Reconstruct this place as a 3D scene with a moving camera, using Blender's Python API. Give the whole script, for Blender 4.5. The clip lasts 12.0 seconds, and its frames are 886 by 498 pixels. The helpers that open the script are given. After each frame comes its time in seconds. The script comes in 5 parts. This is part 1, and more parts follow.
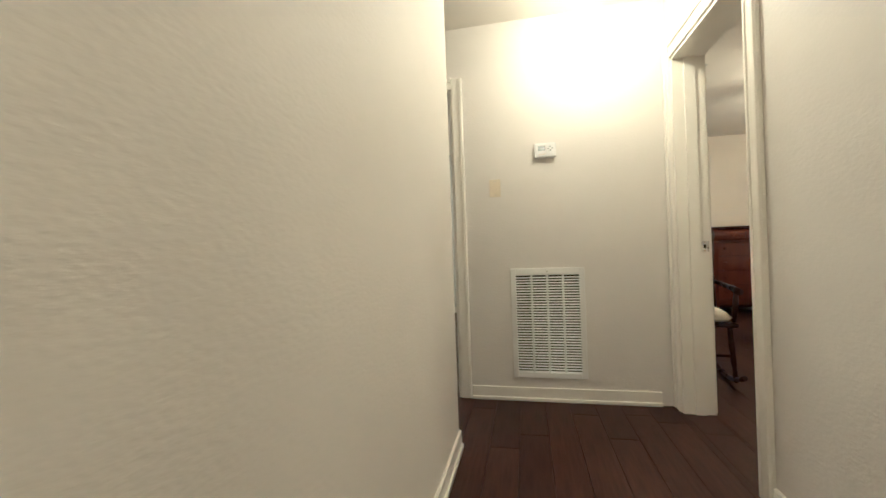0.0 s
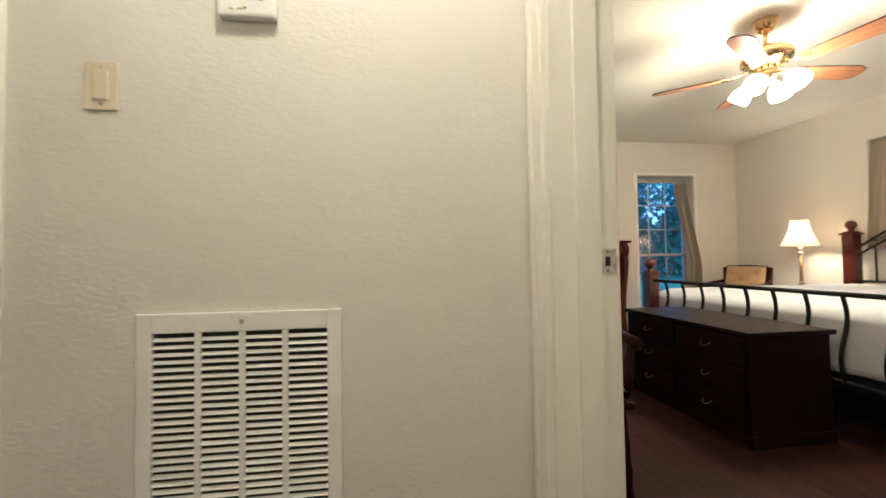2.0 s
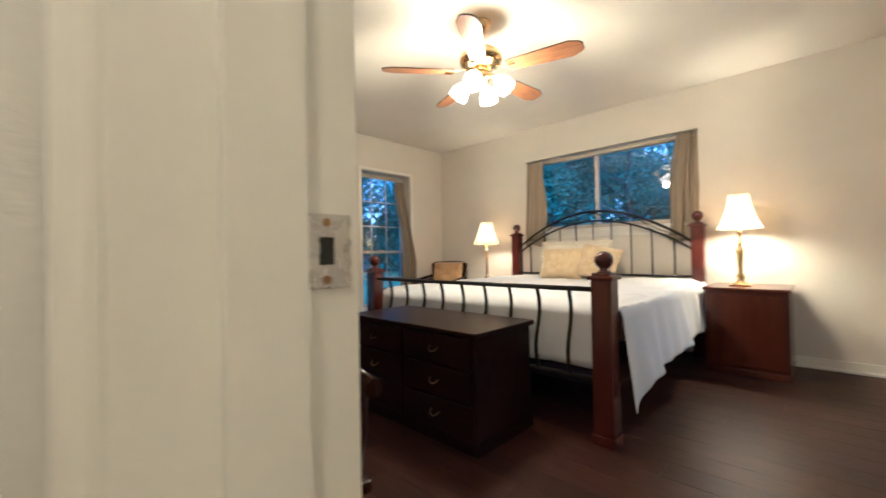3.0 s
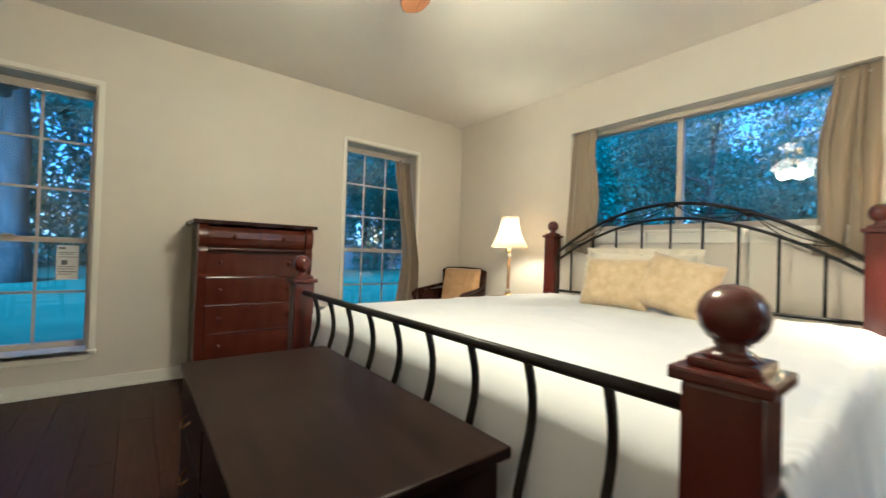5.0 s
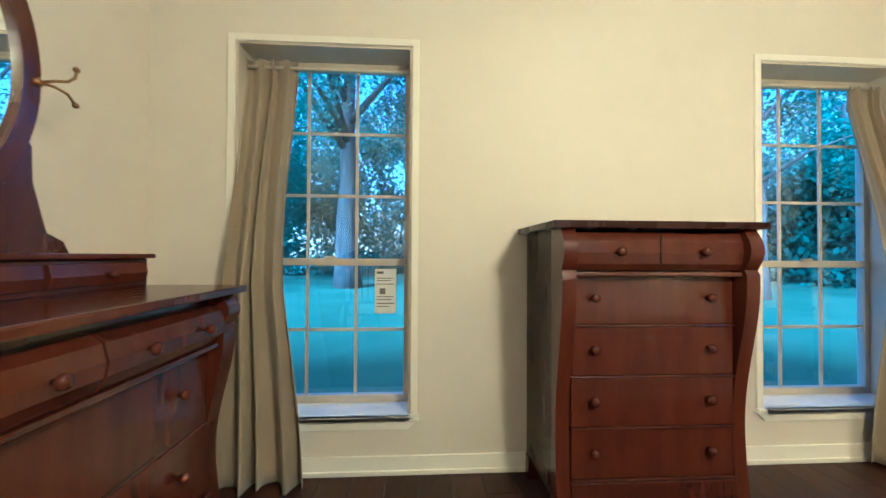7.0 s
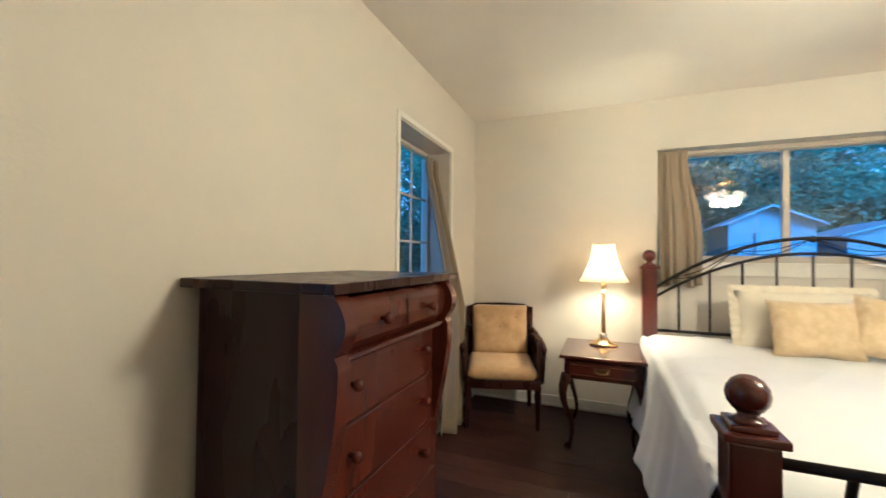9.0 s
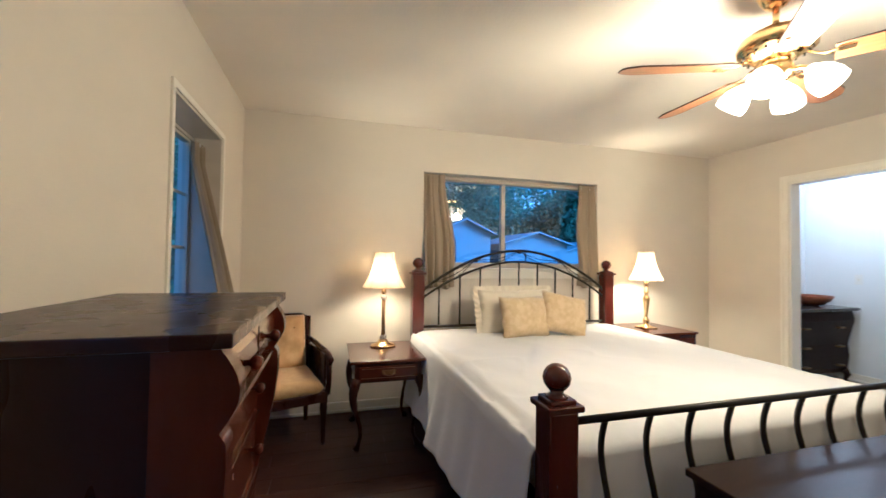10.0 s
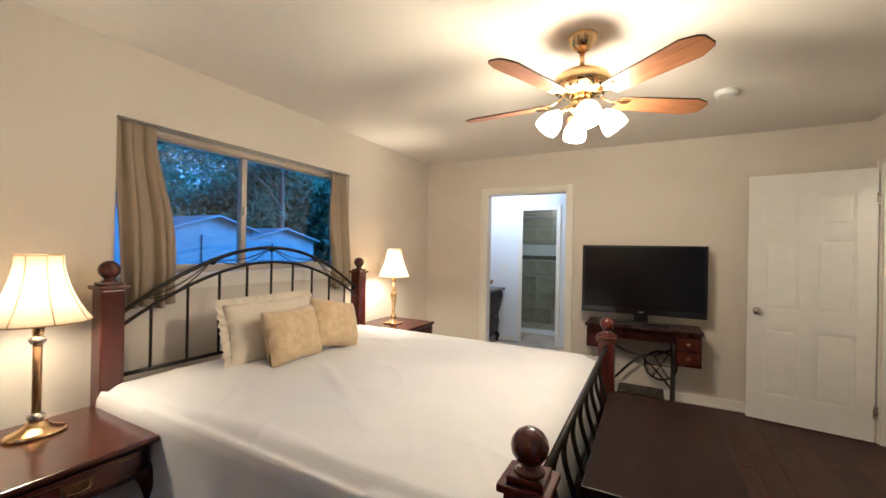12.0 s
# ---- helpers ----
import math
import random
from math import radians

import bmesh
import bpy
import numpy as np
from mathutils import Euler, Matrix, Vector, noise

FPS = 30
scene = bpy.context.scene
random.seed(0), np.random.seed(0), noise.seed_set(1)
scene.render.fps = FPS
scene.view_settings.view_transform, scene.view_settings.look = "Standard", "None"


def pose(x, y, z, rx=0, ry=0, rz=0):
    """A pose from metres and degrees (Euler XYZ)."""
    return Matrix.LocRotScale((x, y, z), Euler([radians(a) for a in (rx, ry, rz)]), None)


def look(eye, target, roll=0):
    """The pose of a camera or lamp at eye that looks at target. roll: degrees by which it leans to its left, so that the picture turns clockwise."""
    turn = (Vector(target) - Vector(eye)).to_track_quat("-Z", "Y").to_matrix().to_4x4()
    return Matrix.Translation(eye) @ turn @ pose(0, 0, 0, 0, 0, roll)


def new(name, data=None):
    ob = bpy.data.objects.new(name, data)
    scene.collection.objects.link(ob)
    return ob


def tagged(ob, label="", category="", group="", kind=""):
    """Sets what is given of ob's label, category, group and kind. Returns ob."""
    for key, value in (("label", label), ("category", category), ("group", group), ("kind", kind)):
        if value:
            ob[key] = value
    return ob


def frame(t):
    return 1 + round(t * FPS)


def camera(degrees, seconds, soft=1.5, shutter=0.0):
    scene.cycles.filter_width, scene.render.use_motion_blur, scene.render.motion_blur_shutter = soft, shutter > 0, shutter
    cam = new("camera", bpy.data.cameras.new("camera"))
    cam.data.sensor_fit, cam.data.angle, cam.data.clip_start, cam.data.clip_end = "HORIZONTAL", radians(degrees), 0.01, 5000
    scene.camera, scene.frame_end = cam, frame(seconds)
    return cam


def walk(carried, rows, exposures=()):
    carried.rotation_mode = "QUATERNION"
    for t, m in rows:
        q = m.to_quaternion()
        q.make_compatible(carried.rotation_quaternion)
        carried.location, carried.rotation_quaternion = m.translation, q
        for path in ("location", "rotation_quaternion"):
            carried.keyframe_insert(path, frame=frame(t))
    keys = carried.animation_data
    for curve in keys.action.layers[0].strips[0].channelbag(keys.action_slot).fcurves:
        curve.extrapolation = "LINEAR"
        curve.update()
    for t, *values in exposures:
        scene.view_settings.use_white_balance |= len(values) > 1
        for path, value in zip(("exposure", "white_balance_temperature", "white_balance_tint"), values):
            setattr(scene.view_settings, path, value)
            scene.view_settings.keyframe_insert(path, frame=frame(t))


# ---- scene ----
cam = camera(97.0, 12.0, shutter=0.2)
# seconds, eye x, y, z, heading, pitch, roll in degrees
PATH = [
    (0, 2.480, -1.014, 0.986, 191.89, 0.05, -2.04),
    (0.5, 2.135, -0.867, 0.967, 187.39, 0.61, -1.69),
    (1, 1.721, -0.744, 0.969, 181.98, 0.77, -1.27),
    (1.5, 1.260, -0.542, 0.959, 181.31, 1.21, -1.01),
    (2, 0.897, -0.540, 0.958, 172.47, 1.66, -0.88),
    (2.5, 0.678, -0.499, 0.957, 158.39, 0.03, -1.27),
    (3, 0.305, -0.190, 0.946, 133.80, 0.70, -1.11),
    (3.2, 0.220, -0.099, 0.946, 126.94, 0.30, -0.30),
    (4.8, -0.190, 1.050, 0.975, 138.40, 0.40, 1.60),
    (5, -0.275, 1.070, 0.975, 142.00, 0.70, 1.85),
    (5.5, -0.845, 1.150, 0.972, 163.00, 0.75, 2.80),
    (6, -1.310, 1.105, 0.972, 176.60, 1.10, 2.05),
    (6.5, -1.640, 0.985, 0.986, 180.00, 1.90, 1.27),
    (6.7, -1.730, 0.930, 0.997, 179.60, 1.60, 0.95),
    (8.3, -2.430, 0.781, 1.170, 139.78, 0.33, -0.14),
    (8.5, -2.479, 0.744, 1.181, 133.24, 0.92, -0.17),
    (9, -2.656, 0.632, 1.211, 112.26, 1.27, 0.55),
    (9.5, -2.850, 0.613, 1.244, 91.44, 1.06, 0.90),
    (10, -3.057, 0.630, 1.278, 74.01, 1.42, 0.84),
    (10.5, -3.215, 0.765, 1.322, 60.10, 1.45, 1.20),
    (11, -3.290, 0.940, 1.357, 48.30, 1.10, 1.24),
    (11.5, -3.305, 1.205, 1.367, 37.90, 0.50, 1.28),
    (12, -3.285, 1.505, 1.370, 28.00, 0.10, 1.10),
]


def aim(x, y, z, heading, pitch, roll):
    a, p = radians(heading), radians(pitch)
    way = Vector((math.cos(a) * math.cos(p), math.sin(a) * math.cos(p), math.sin(p)))
    return look((x, y, z), Vector((x, y, z)) + way, roll)


walk(cam, [(t, aim(*row)) for t, *row in PATH],
     exposures=[(t, e, k, g) for t, e, k, g in ((0, 1.1, 3800, 8), (1, 1.12, 3830, 9), (2.5, 1.2, 3800, 10), (3.2, 1.1, 3800, 11), (4.8, 1.2, 3650, 4), (5.5, 1.4, 3680, 3), (6.5, 2.0, 3700, 0), (8.3, 1.9, 3700, -2), (9, 1.5, 3780, 6), (10, 1.15, 3850, 11), (11, 0.9, 3900, 12), (12, 0.85, 3930, 14))])

# ---- light ----
world = bpy.data.worlds.new("dusk")
scene.world = world
world.use_nodes = True
sky = world.node_tree.nodes.new("ShaderNodeTexSky")
sky.sky_type, sky.sun_disc = "NISHITA", False
sky.sun_elevation, sky.sun_rotation, sky.ozone_density = radians(42), radians(130), 4.0
back = world.node_tree.nodes["Background"]
back.inputs["Strength"].default_value = 0.15
world.node_tree.links.new(sky.outputs["Color"], back.inputs["Color"])

sun = new("evening_sun", bpy.data.lights.new("evening_sun", "SUN"))
sun.data.energy, sun.data.angle, sun.data.color = 4.8, radians(30), (0.40, 0.72, 1.0)
sun.matrix_basis = look((20, -14, 13), (0, 0, 0))

WARM = (1.0, 0.605, 0.215)


def lamp(name, x, y, z, watts, radius, colour=WARM):
    d = bpy.data.lights.new(name, "POINT")
    d.energy, d.shadow_soft_size, d.color = watts, radius, colour
    ob = new(name, d)
    ob.location = (x, y, z)
    return ob


BULBS = 4
for k in range(BULBS):
    a = radians(20 + 90 * k)
    lamp("fan_bulb", -1.254 + 0.10 * math.cos(a), 1.824 + 0.10 * math.sin(a), 1.94, 11, 0.06)
lamp("table_bulb", -2.655, 3.675, 1.16, 11, 0.055)
lamp("table_bulb", -0.150, 3.704, 1.18, 28, 0.055)
lamp("unseen_hall_bulb", 0.42, -0.62, 2.27, 14.5, 0.08, (1.0, 0.615, 0.225))
# Added fill with no known source, to even out the hall.
lamp("unseen_hall_bulb", 3.3, -0.72, 2.27, 14, 0.08, (1.0, 0.615, 0.225))
lamp("side_room_bulb", -1.62, -3.36, 1.95, 40, 0.08, (1.0, 0.66, 0.28))
lamp("bath_bulb", 1.85, 3.3, 2.25, 13, 0.10, (1.0, 0.84, 0.60))

# ---- materials ----


def surface(name, low, high, scale=8.0, rough=0.6, metal=0.0, bump=0.0, fine=120.0, stretch=(1, 1, 1), contrast=0.2, sheen=0.0, coat=0.0, spec=0.5):
    m = bpy.data.materials.new(name)
    m.use_nodes = True
    n, l = m.node_tree.nodes, m.node_tree.links
    b = n["Principled BSDF"]
    co = n.new("ShaderNodeTexCoord")
    mp = n.new("ShaderNodeMapping")
    mp.inputs["Scale"].default_value = stretch
    l.new(co.outputs["Object"], mp.inputs["Vector"])
    big = n.new("ShaderNodeTexNoise")
    big.inputs["Scale"].default_value, big.inputs["Detail"].default_value = scale, 6.0
    l.new(mp.outputs["Vector"], big.inputs["Vector"])
    ramp = n.new("ShaderNodeValToRGB")
    ramp.color_ramp.elements[0].position, ramp.color_ramp.elements[1].position = 0.5 - contrast, 0.5 + contrast
    ramp.color_ramp.elements[0].color, ramp.color_ramp.elements[1].color = (*low, 1), (*high, 1)
    l.new(big.outputs["Fac"], ramp.inputs["Fac"])
    l.new(ramp.outputs["Color"], b.inputs["Base Color"])
    small = n.new("ShaderNodeTexNoise")
    small.inputs["Scale"].default_value, small.inputs["Detail"].default_value = fine, 3.0
    l.new(mp.outputs["Vector"], small.inputs["Vector"])
    spread = n.new("ShaderNodeMapRange")
    spread.inputs["To Min"].default_value, spread.inputs["To Max"].default_value = max(0.02, rough - 0.08), min(1, rough + 0.08)
    l.new(small.outputs["Fac"], spread.inputs["Value"])
    l.new(spread.outputs["Result"], b.inputs["Roughness"])
    b.inputs["Metallic"].default_value = metal
    b.inputs["Sheen Weight"].default_value = sheen
    b.inputs["Specular IOR Level"].default_value = spec
    b.inputs["Coat Weight"].default_value = coat
    b.inputs["Coat Roughness"].default_value = 0.12
    if bump:
        bp = n.new("ShaderNodeBump")
        bp.inputs["Strength"].default_value, bp.inputs["Distance"].default_value = bump, 0.003
        l.new(small.outputs["Fac"], bp.inputs["Height"])
        l.new(bp.outputs["Normal"], b.inputs["Normal"])
    return m


def piecewise(m, spread):
    """Shifts the brightness of each piece a little by its own random number."""
    n, l = m.node_tree.nodes, m.node_tree.links
    b = n["Principled BSDF"]
    src = b.inputs["Base Color"].links[0].from_socket
    info, rng, hsv = n.new("ShaderNodeObjectInfo"), n.new("ShaderNodeMapRange"), n.new("ShaderNodeHueSaturation")
    rng.inputs["To Min"].default_value, rng.inputs["To Max"].default_value = 1 - spread, 1 + spread
    l.new(info.outputs["Random"], rng.inputs["Value"])
    l.new(rng.outputs["Result"], hsv.inputs["Value"])
    l.new(src, hsv.inputs["Color"])
    l.new(hsv.outputs["Color"], b.inputs["Base Color"])
    return m


def glow(name, colour, strength, body=(0.9, 0.88, 0.82)):
    m = surface(name, body, body, rough=0.5)
    b = m.node_tree.nodes["Principled BSDF"]
    b.inputs["Emission Color"].default_value, b.inputs["Emission Strength"].default_value = (*colour, 1), strength
    return m


def cloth_shade(name, colour, through_colour):
    m = bpy.data.materials.new(name)
    m.use_nodes = True
    n, l = m.node_tree.nodes, m.node_tree.links
    n.remove(n["Principled BSDF"])
    d, t, mix = n.new("ShaderNodeBsdfDiffuse"), n.new("ShaderNodeBsdfTranslucent"), n.new("ShaderNodeMixShader")
    weave = n.new("ShaderNodeTexNoise")
    weave.inputs["Scale"].default_value = 300
    bp = n.new("ShaderNodeBump")
    bp.inputs["Strength"].default_value, bp.inputs["Distance"].default_value = 0.2, 0.001
    l.new(weave.outputs["Fac"], bp.inputs["Height"])
    l.new(bp.outputs["Normal"], d.inputs["Normal"])
    d.inputs["Color"].default_value, t.inputs["Color"].default_value = (*colour, 1), (*through_colour, 1)
    mix.inputs["Fac"].default_value = 0.5
    l.new(d.outputs[0], mix.inputs[1])
    l.new(t.outputs[0], mix.inputs[2])
    l.new(mix.outputs[0], n["Material Output"].inputs["Surface"])
    return m


def foliage(name, low, high, through_colour):
    """Thin leaves: matt on top, with some light coming through."""
    m = surface(name, low, high, 0.6, 0.75, spec=0.15)
    n, l = m.node_tree.nodes, m.node_tree.links
    t, mix = n.new("ShaderNodeBsdfTranslucent"), n.new("ShaderNodeMixShader")
    t.inputs["Color"].default_value = (*through_colour, 1)
    mix.inputs["Fac"].default_value = 0.45
    l.new(n["Principled BSDF"].outputs[0], mix.inputs[1])
    l.new(t.outputs[0], mix.inputs[2])
    l.new(mix.outputs[0], n["Material Output"].inputs["Surface"])
    return m


def clear(name, tint, rough=0.0, ior=1.5):
    m = bpy.data.materials.new(name)
    m.use_nodes = True
    n, l = m.node_tree.nodes, m.node_tree.links
    n.remove(n["Principled BSDF"])
    t, g, f, mix = n.new("ShaderNodeBsdfTransparent"), n.new("ShaderNodeBsdfGlossy"), n.new("ShaderNodeFresnel"), n.new("ShaderNodeMixShader")
    t.inputs["Color"].default_value, g.inputs["Roughness"].default_value = (*tint, 1), rough
    f.inputs["IOR"].default_value = ior
    l.new(f.outputs["Fac"], mix.inputs["Fac"])
    l.new(t.outputs[0], mix.inputs[1])
    l.new(g.outputs[0], mix.inputs[2])
    l.new(mix.outputs[0], n["Material Output"].inputs["Surface"])
    return m


WALL = surface("cream_wall_paint", (0.66, 0.61, 0.52), (0.70, 0.65, 0.56), 1.6, 0.62, bump=0.2, fine=70, stretch=(1, 1, 1.6))
HALLWALL = surface("hall_wall_paint", (0.67, 0.64, 0.585), (0.71, 0.68, 0.625), 1.6, 0.60, bump=0.33, fine=60, stretch=(1, 1, 1.8))
SIDEWALL = surface("pale_grey_wall_paint", (0.55, 0.54, 0.49), (0.59, 0.58, 0.53), 1.6, 0.6, bump=0.4, fine=90)
BATHWALL = surface("white_bath_paint", (0.74, 0.77, 0.80), (0.78, 0.80, 0.83), 2.0, 0.5, bump=0.2)
CEIL = surface("ceiling_paint", (0.78, 0.74, 0.66), (0.82, 0.78, 0.70), 2.0, 0.75, bump=0.4, fine=70)
TRIM = surface("white_trim_paint", (0.78, 0.75, 0.66), (0.83, 0.80, 0.72), 4.0, 0.32, bump=0.02, fine=30)
FLOORWOOD = piecewise(surface("dark_red_floorboard", (0.022, 0.009, 0.006), (0.048, 0.019, 0.012), 5.0, 0.40, bump=0.12, fine=60, stretch=(1.2, 14, 1), spec=0.17), 0.22)
SUBFLOOR = surface("floor_joint", (0.012, 0.006, 0.004), (0.02, 0.01, 0.007), 5.0, 0.6)
SIDEFLOOR = surface("brown_carpet", (0.10, 0.082, 0.068), (0.14, 0.115, 0.095), 40.0, 0.95, bump=0.8, fine=300)
MAHOG = surface("polished_mahogany", (0.0400, 0.0082, 0.0036), (0.0780, 0.0190, 0.0078), 3.5, 0.24, bump=0.04, fine=50, stretch=(3, 3, 0.6), contrast=0.38, coat=0.35)
MAHOGX = surface("flame_mahogany_veneer", (0.0430, 0.0086, 0.0038), (0.1000, 0.0250, 0.0098), 4.0, 0.22, bump=0.03, fine=50, stretch=(4.5, 4.5, 0.7), contrast=0.45, coat=0.2, spec=0.3)
# Dark mahogany; on the tall chest's carcass it also paints in shade.
DARKSHADEMAHOG = surface("dark_and_shaded_mahogany", (0.0170, 0.0043, 0.0025), (0.0290, 0.0074, 0.0042), 3.0, 0.28, fine=5, stretch=(2, 2, 0.5), contrast=0.4, coat=0.06, spec=0.18)
CHERRY = surface("cherry_post", (0.0575, 0.0100, 0.0055), (0.0825, 0.0170, 0.0090), 4.0, 0.24, bump=0.03, fine=50, stretch=(4, 4, 0.6), coat=0.3)
ESPRESSO = surface("espresso_stain", (0.009, 0.0045, 0.0036), (0.017, 0.008, 0.006), 4.0, 0.33, bump=0.05, fine=60, stretch=(1, 6, 6), spec=0.11)
IRON = surface("black_iron", (0.012, 0.011, 0.010), (0.022, 0.020, 0.018), 20, 0.42, metal=0.6, bump=0.1)
CASTIRON = surface("worn_cast_iron", (0.015, 0.013, 0.012), (0.04, 0.034, 0.028), 20, 0.55, metal=0.5, bump=0.3)
BRASS = surface("polished_brass", (0.80, 0.58, 0.22), (0.88, 0.66, 0.28), 10, 0.18, metal=1.0)
OLDBRASS = surface("aged_brass", (0.28, 0.17, 0.07), (0.40, 0.26, 0.11), 15, 0.35, metal=1.0)
NICKEL = surface("satin_nickel", (0.55, 0.52, 0.47), (0.62, 0.59, 0.54), 12, 0.28, metal=1.0)
SHEET = surface("white_bed_sheet", (0.65, 0.655, 0.69), (0.71, 0.715, 0.75), 2.2, 0.85, bump=0.9, fine=11, stretch=(1, 0.6, 1), sheen=0.2)
LINEN = surface("cream_pillow_linen", (0.70, 0.64, 0.50), (0.76, 0.70, 0.57), 6, 0.9, bump=0.3, fine=120, sheen=0.2)
DAMASK = surface("gold_damask", (0.56, 0.43, 0.22), (0.65, 0.52, 0.30), 24, 0.7, bump=0.4, fine=160, contrast=0.12, sheen=0.3)
GOLDCLOTH = surface("gold_upholstery", (0.43, 0.27, 0.09), (0.53, 0.35, 0.13), 20, 0.75, bump=0.4, fine=200, contrast=0.2, sheen=0.3)
CURTAIN = surface("taupe_curtain", (0.25, 0.20, 0.13), (0.31, 0.255, 0.17), 5, 0.85, bump=0.3, fine=260, stretch=(1, 1, 0.15), sheen=0.3)
SHADE = cloth_shade("pleated_shade_cloth", (0.72, 0.64, 0.48), (0.34, 0.27, 0.17))
SHADETRIM = surface("shade_trim", (0.50, 0.38, 0.20), (0.58, 0.45, 0.25), 20, 0.8)
BULB = glow("lit_bulb", (1.0, 0.61, 0.24), 8)
FROST = glow("lit_frosted_glass", (1.0, 0.61, 0.23), 4.5)
FROSTCOOL = glow("lit_white_glass", (1.0, 0.66, 0.30), 6)
BLADE = surface("oak_fan_blade", (0.20, 0.080, 0.022), (0.34, 0.155, 0.050), 6, 0.35, bump=0.06, fine=60, stretch=(1, 9, 9), coat=0.2)
BLADEEDGE = surface("dark_blade_edge", (0.05, 0.02, 0.01), (0.07, 0.03, 0.015), 6, 0.4)
WHITEPAINT = surface("white_enamel", (0.76, 0.75, 0.72), (0.80, 0.79, 0.76), 8, 0.3)
IVORY = surface("ivory_plastic", (0.64, 0.57, 0.41), (0.68, 0.61, 0.45), 8, 0.35)
PLASTIC = surface("white_plastic", (0.74, 0.74, 0.72), (0.79, 0.79, 0.77), 10, 0.38)
LCD = surface("grey_display", (0.07, 0.085, 0.07), (0.09, 0.105, 0.09), 10, 0.15)
# Near-black that paints in the shade inside holes and ducts.
VOID = surface("painted_hole_shade", (0.010, 0.010, 0.009), (0.02, 0.02, 0.018), 10, 0.9)
TVBLACK = surface("gloss_black_bezel", (0.006, 0.006, 0.007), (0.01, 0.01, 0.011), 10, 0.12, coat=0.5)
SCREEN = surface("tv_screen", (0.004, 0.004, 0.005), (0.006, 0.006, 0.007), 10, 0.2, spec=0.25)
MIRROR = surface("mirror_silver", (0.86, 0.87, 0.87), (0.88, 0.89, 0.89), 5, 0.03, metal=1.0)
MIRROR.node_tree.nodes["Principled BSDF"].inputs["Roughness"].links and MIRROR.node_tree.links.remove(MIRROR.node_tree.nodes["Principled BSDF"].inputs["Roughness"].links[0])
MIRROR.node_tree.nodes["Principled BSDF"].inputs["Roughness"].default_value = 0.01
GLASS = clear("window_glass", (0.95, 0.98, 0.98), ior=1.95)
SHOWERGLASS = clear("shower_glass", (0.80, 0.88, 0.84), 0.05)
SASH = surface("almond_sash", (0.50, 0.45, 0.36), (0.56, 0.51, 0.42), 6, 0.4, bump=0.03)
PAPER = surface("sticker_paper", (0.70, 0.70, 0.66), (0.76, 0.76, 0.72), 20, 0.7)
INK = surface("print_grey", (0.10, 0.10, 0.11), (0.16, 0.16, 0.17), 20, 0.7)
TILE = piecewise(surface("grey_green_wall_tile", (0.28, 0.27, 0.20), (0.42, 0.40, 0.31), 6, 0.3, bump=0.05), 0.2)
MOSAIC = surface("dark_mosaic_band", (0.03, 0.035, 0.035), (0.22, 0.22, 0.19), 60, 0.25, contrast=0.05)
BATHFLOOR = piecewise(surface("beige_floor_tile", (0.42, 0.38, 0.30), (0.54, 0.49, 0.40), 4, 0.35, bump=0.05), 0.1)
COPPER = surface("hammered_copper", (0.30, 0.10, 0.04), (0.42, 0.16, 0.07), 30, 0.35, metal=0.9, bump=0.4, fine=60)
NAVY = surface("navy_fabric", (0.012, 0.013, 0.03), (0.02, 0.022, 0.05), 10, 0.9)
GRASS = surface("lawn_grass", (0.060, 0.105, 0.045), (0.115, 0.170, 0.085), 0.5, 0.9, bump=0.6, fine=30)
BARK = surface("bark", (0.05, 0.038, 0.028), (0.12, 0.095, 0.072), 5, 0.9, bump=1.0, fine=14, stretch=(1, 1, 0.25))
# Extra blue in the leaf colour paints in the cast of dusk light.
DUSKLEAF = foliage("leaves", (0.085, 0.150, 0.105), (0.125, 0.205, 0.145), (0.16, 0.25, 0.16))
FENCE = piecewise(surface("weathered_fence", (0.20, 0.19, 0.175), (0.30, 0.285, 0.26), 5, 0.85, bump=0.3, stretch=(4, 4, 0.5)), 0.15)
# Siding and roof colours hold the dim blue of dusk light.
SIDING = surface("dusk_tinted_siding", (0.085, 0.11, 0.135), (0.12, 0.15, 0.175), 3, 0.6)
ROOFING = surface("dusk_tinted_metal_roof", (0.09, 0.13, 0.17), (0.14, 0.18, 0.22), 3, 0.4)
BRICKY = surface("outer_brick", (0.22, 0.12, 0.085), (0.32, 0.18, 0.13), 8, 0.85, bump=0.5)

# ---- mesh tools ----


def box(bm, x0, x1, y0, y1, z0, z1, bevel=0.0):
    r = bmesh.ops.create_cube(bm, size=1.0)
    for v in r["verts"]:
        v.co = ((x0 + x1) / 2 + v.co.x * (x1 - x0), (y0 + y1) / 2 + v.co.y * (y1 - y0), (z0 + z1) / 2 + v.co.z * (z1 - z0))
    if bevel:
        e = list({e for v in r["verts"] for e in v.link_edges})
        bmesh.ops.bevel(bm, geom=e, offset=bevel, segments=2, affect="EDGES", profile=0.6)
    return bm


def made(*boxes, bevel=0.0):
    bm = bmesh.new()
    for b in boxes:
        box(bm, *b, bevel=bevel)
    return bm


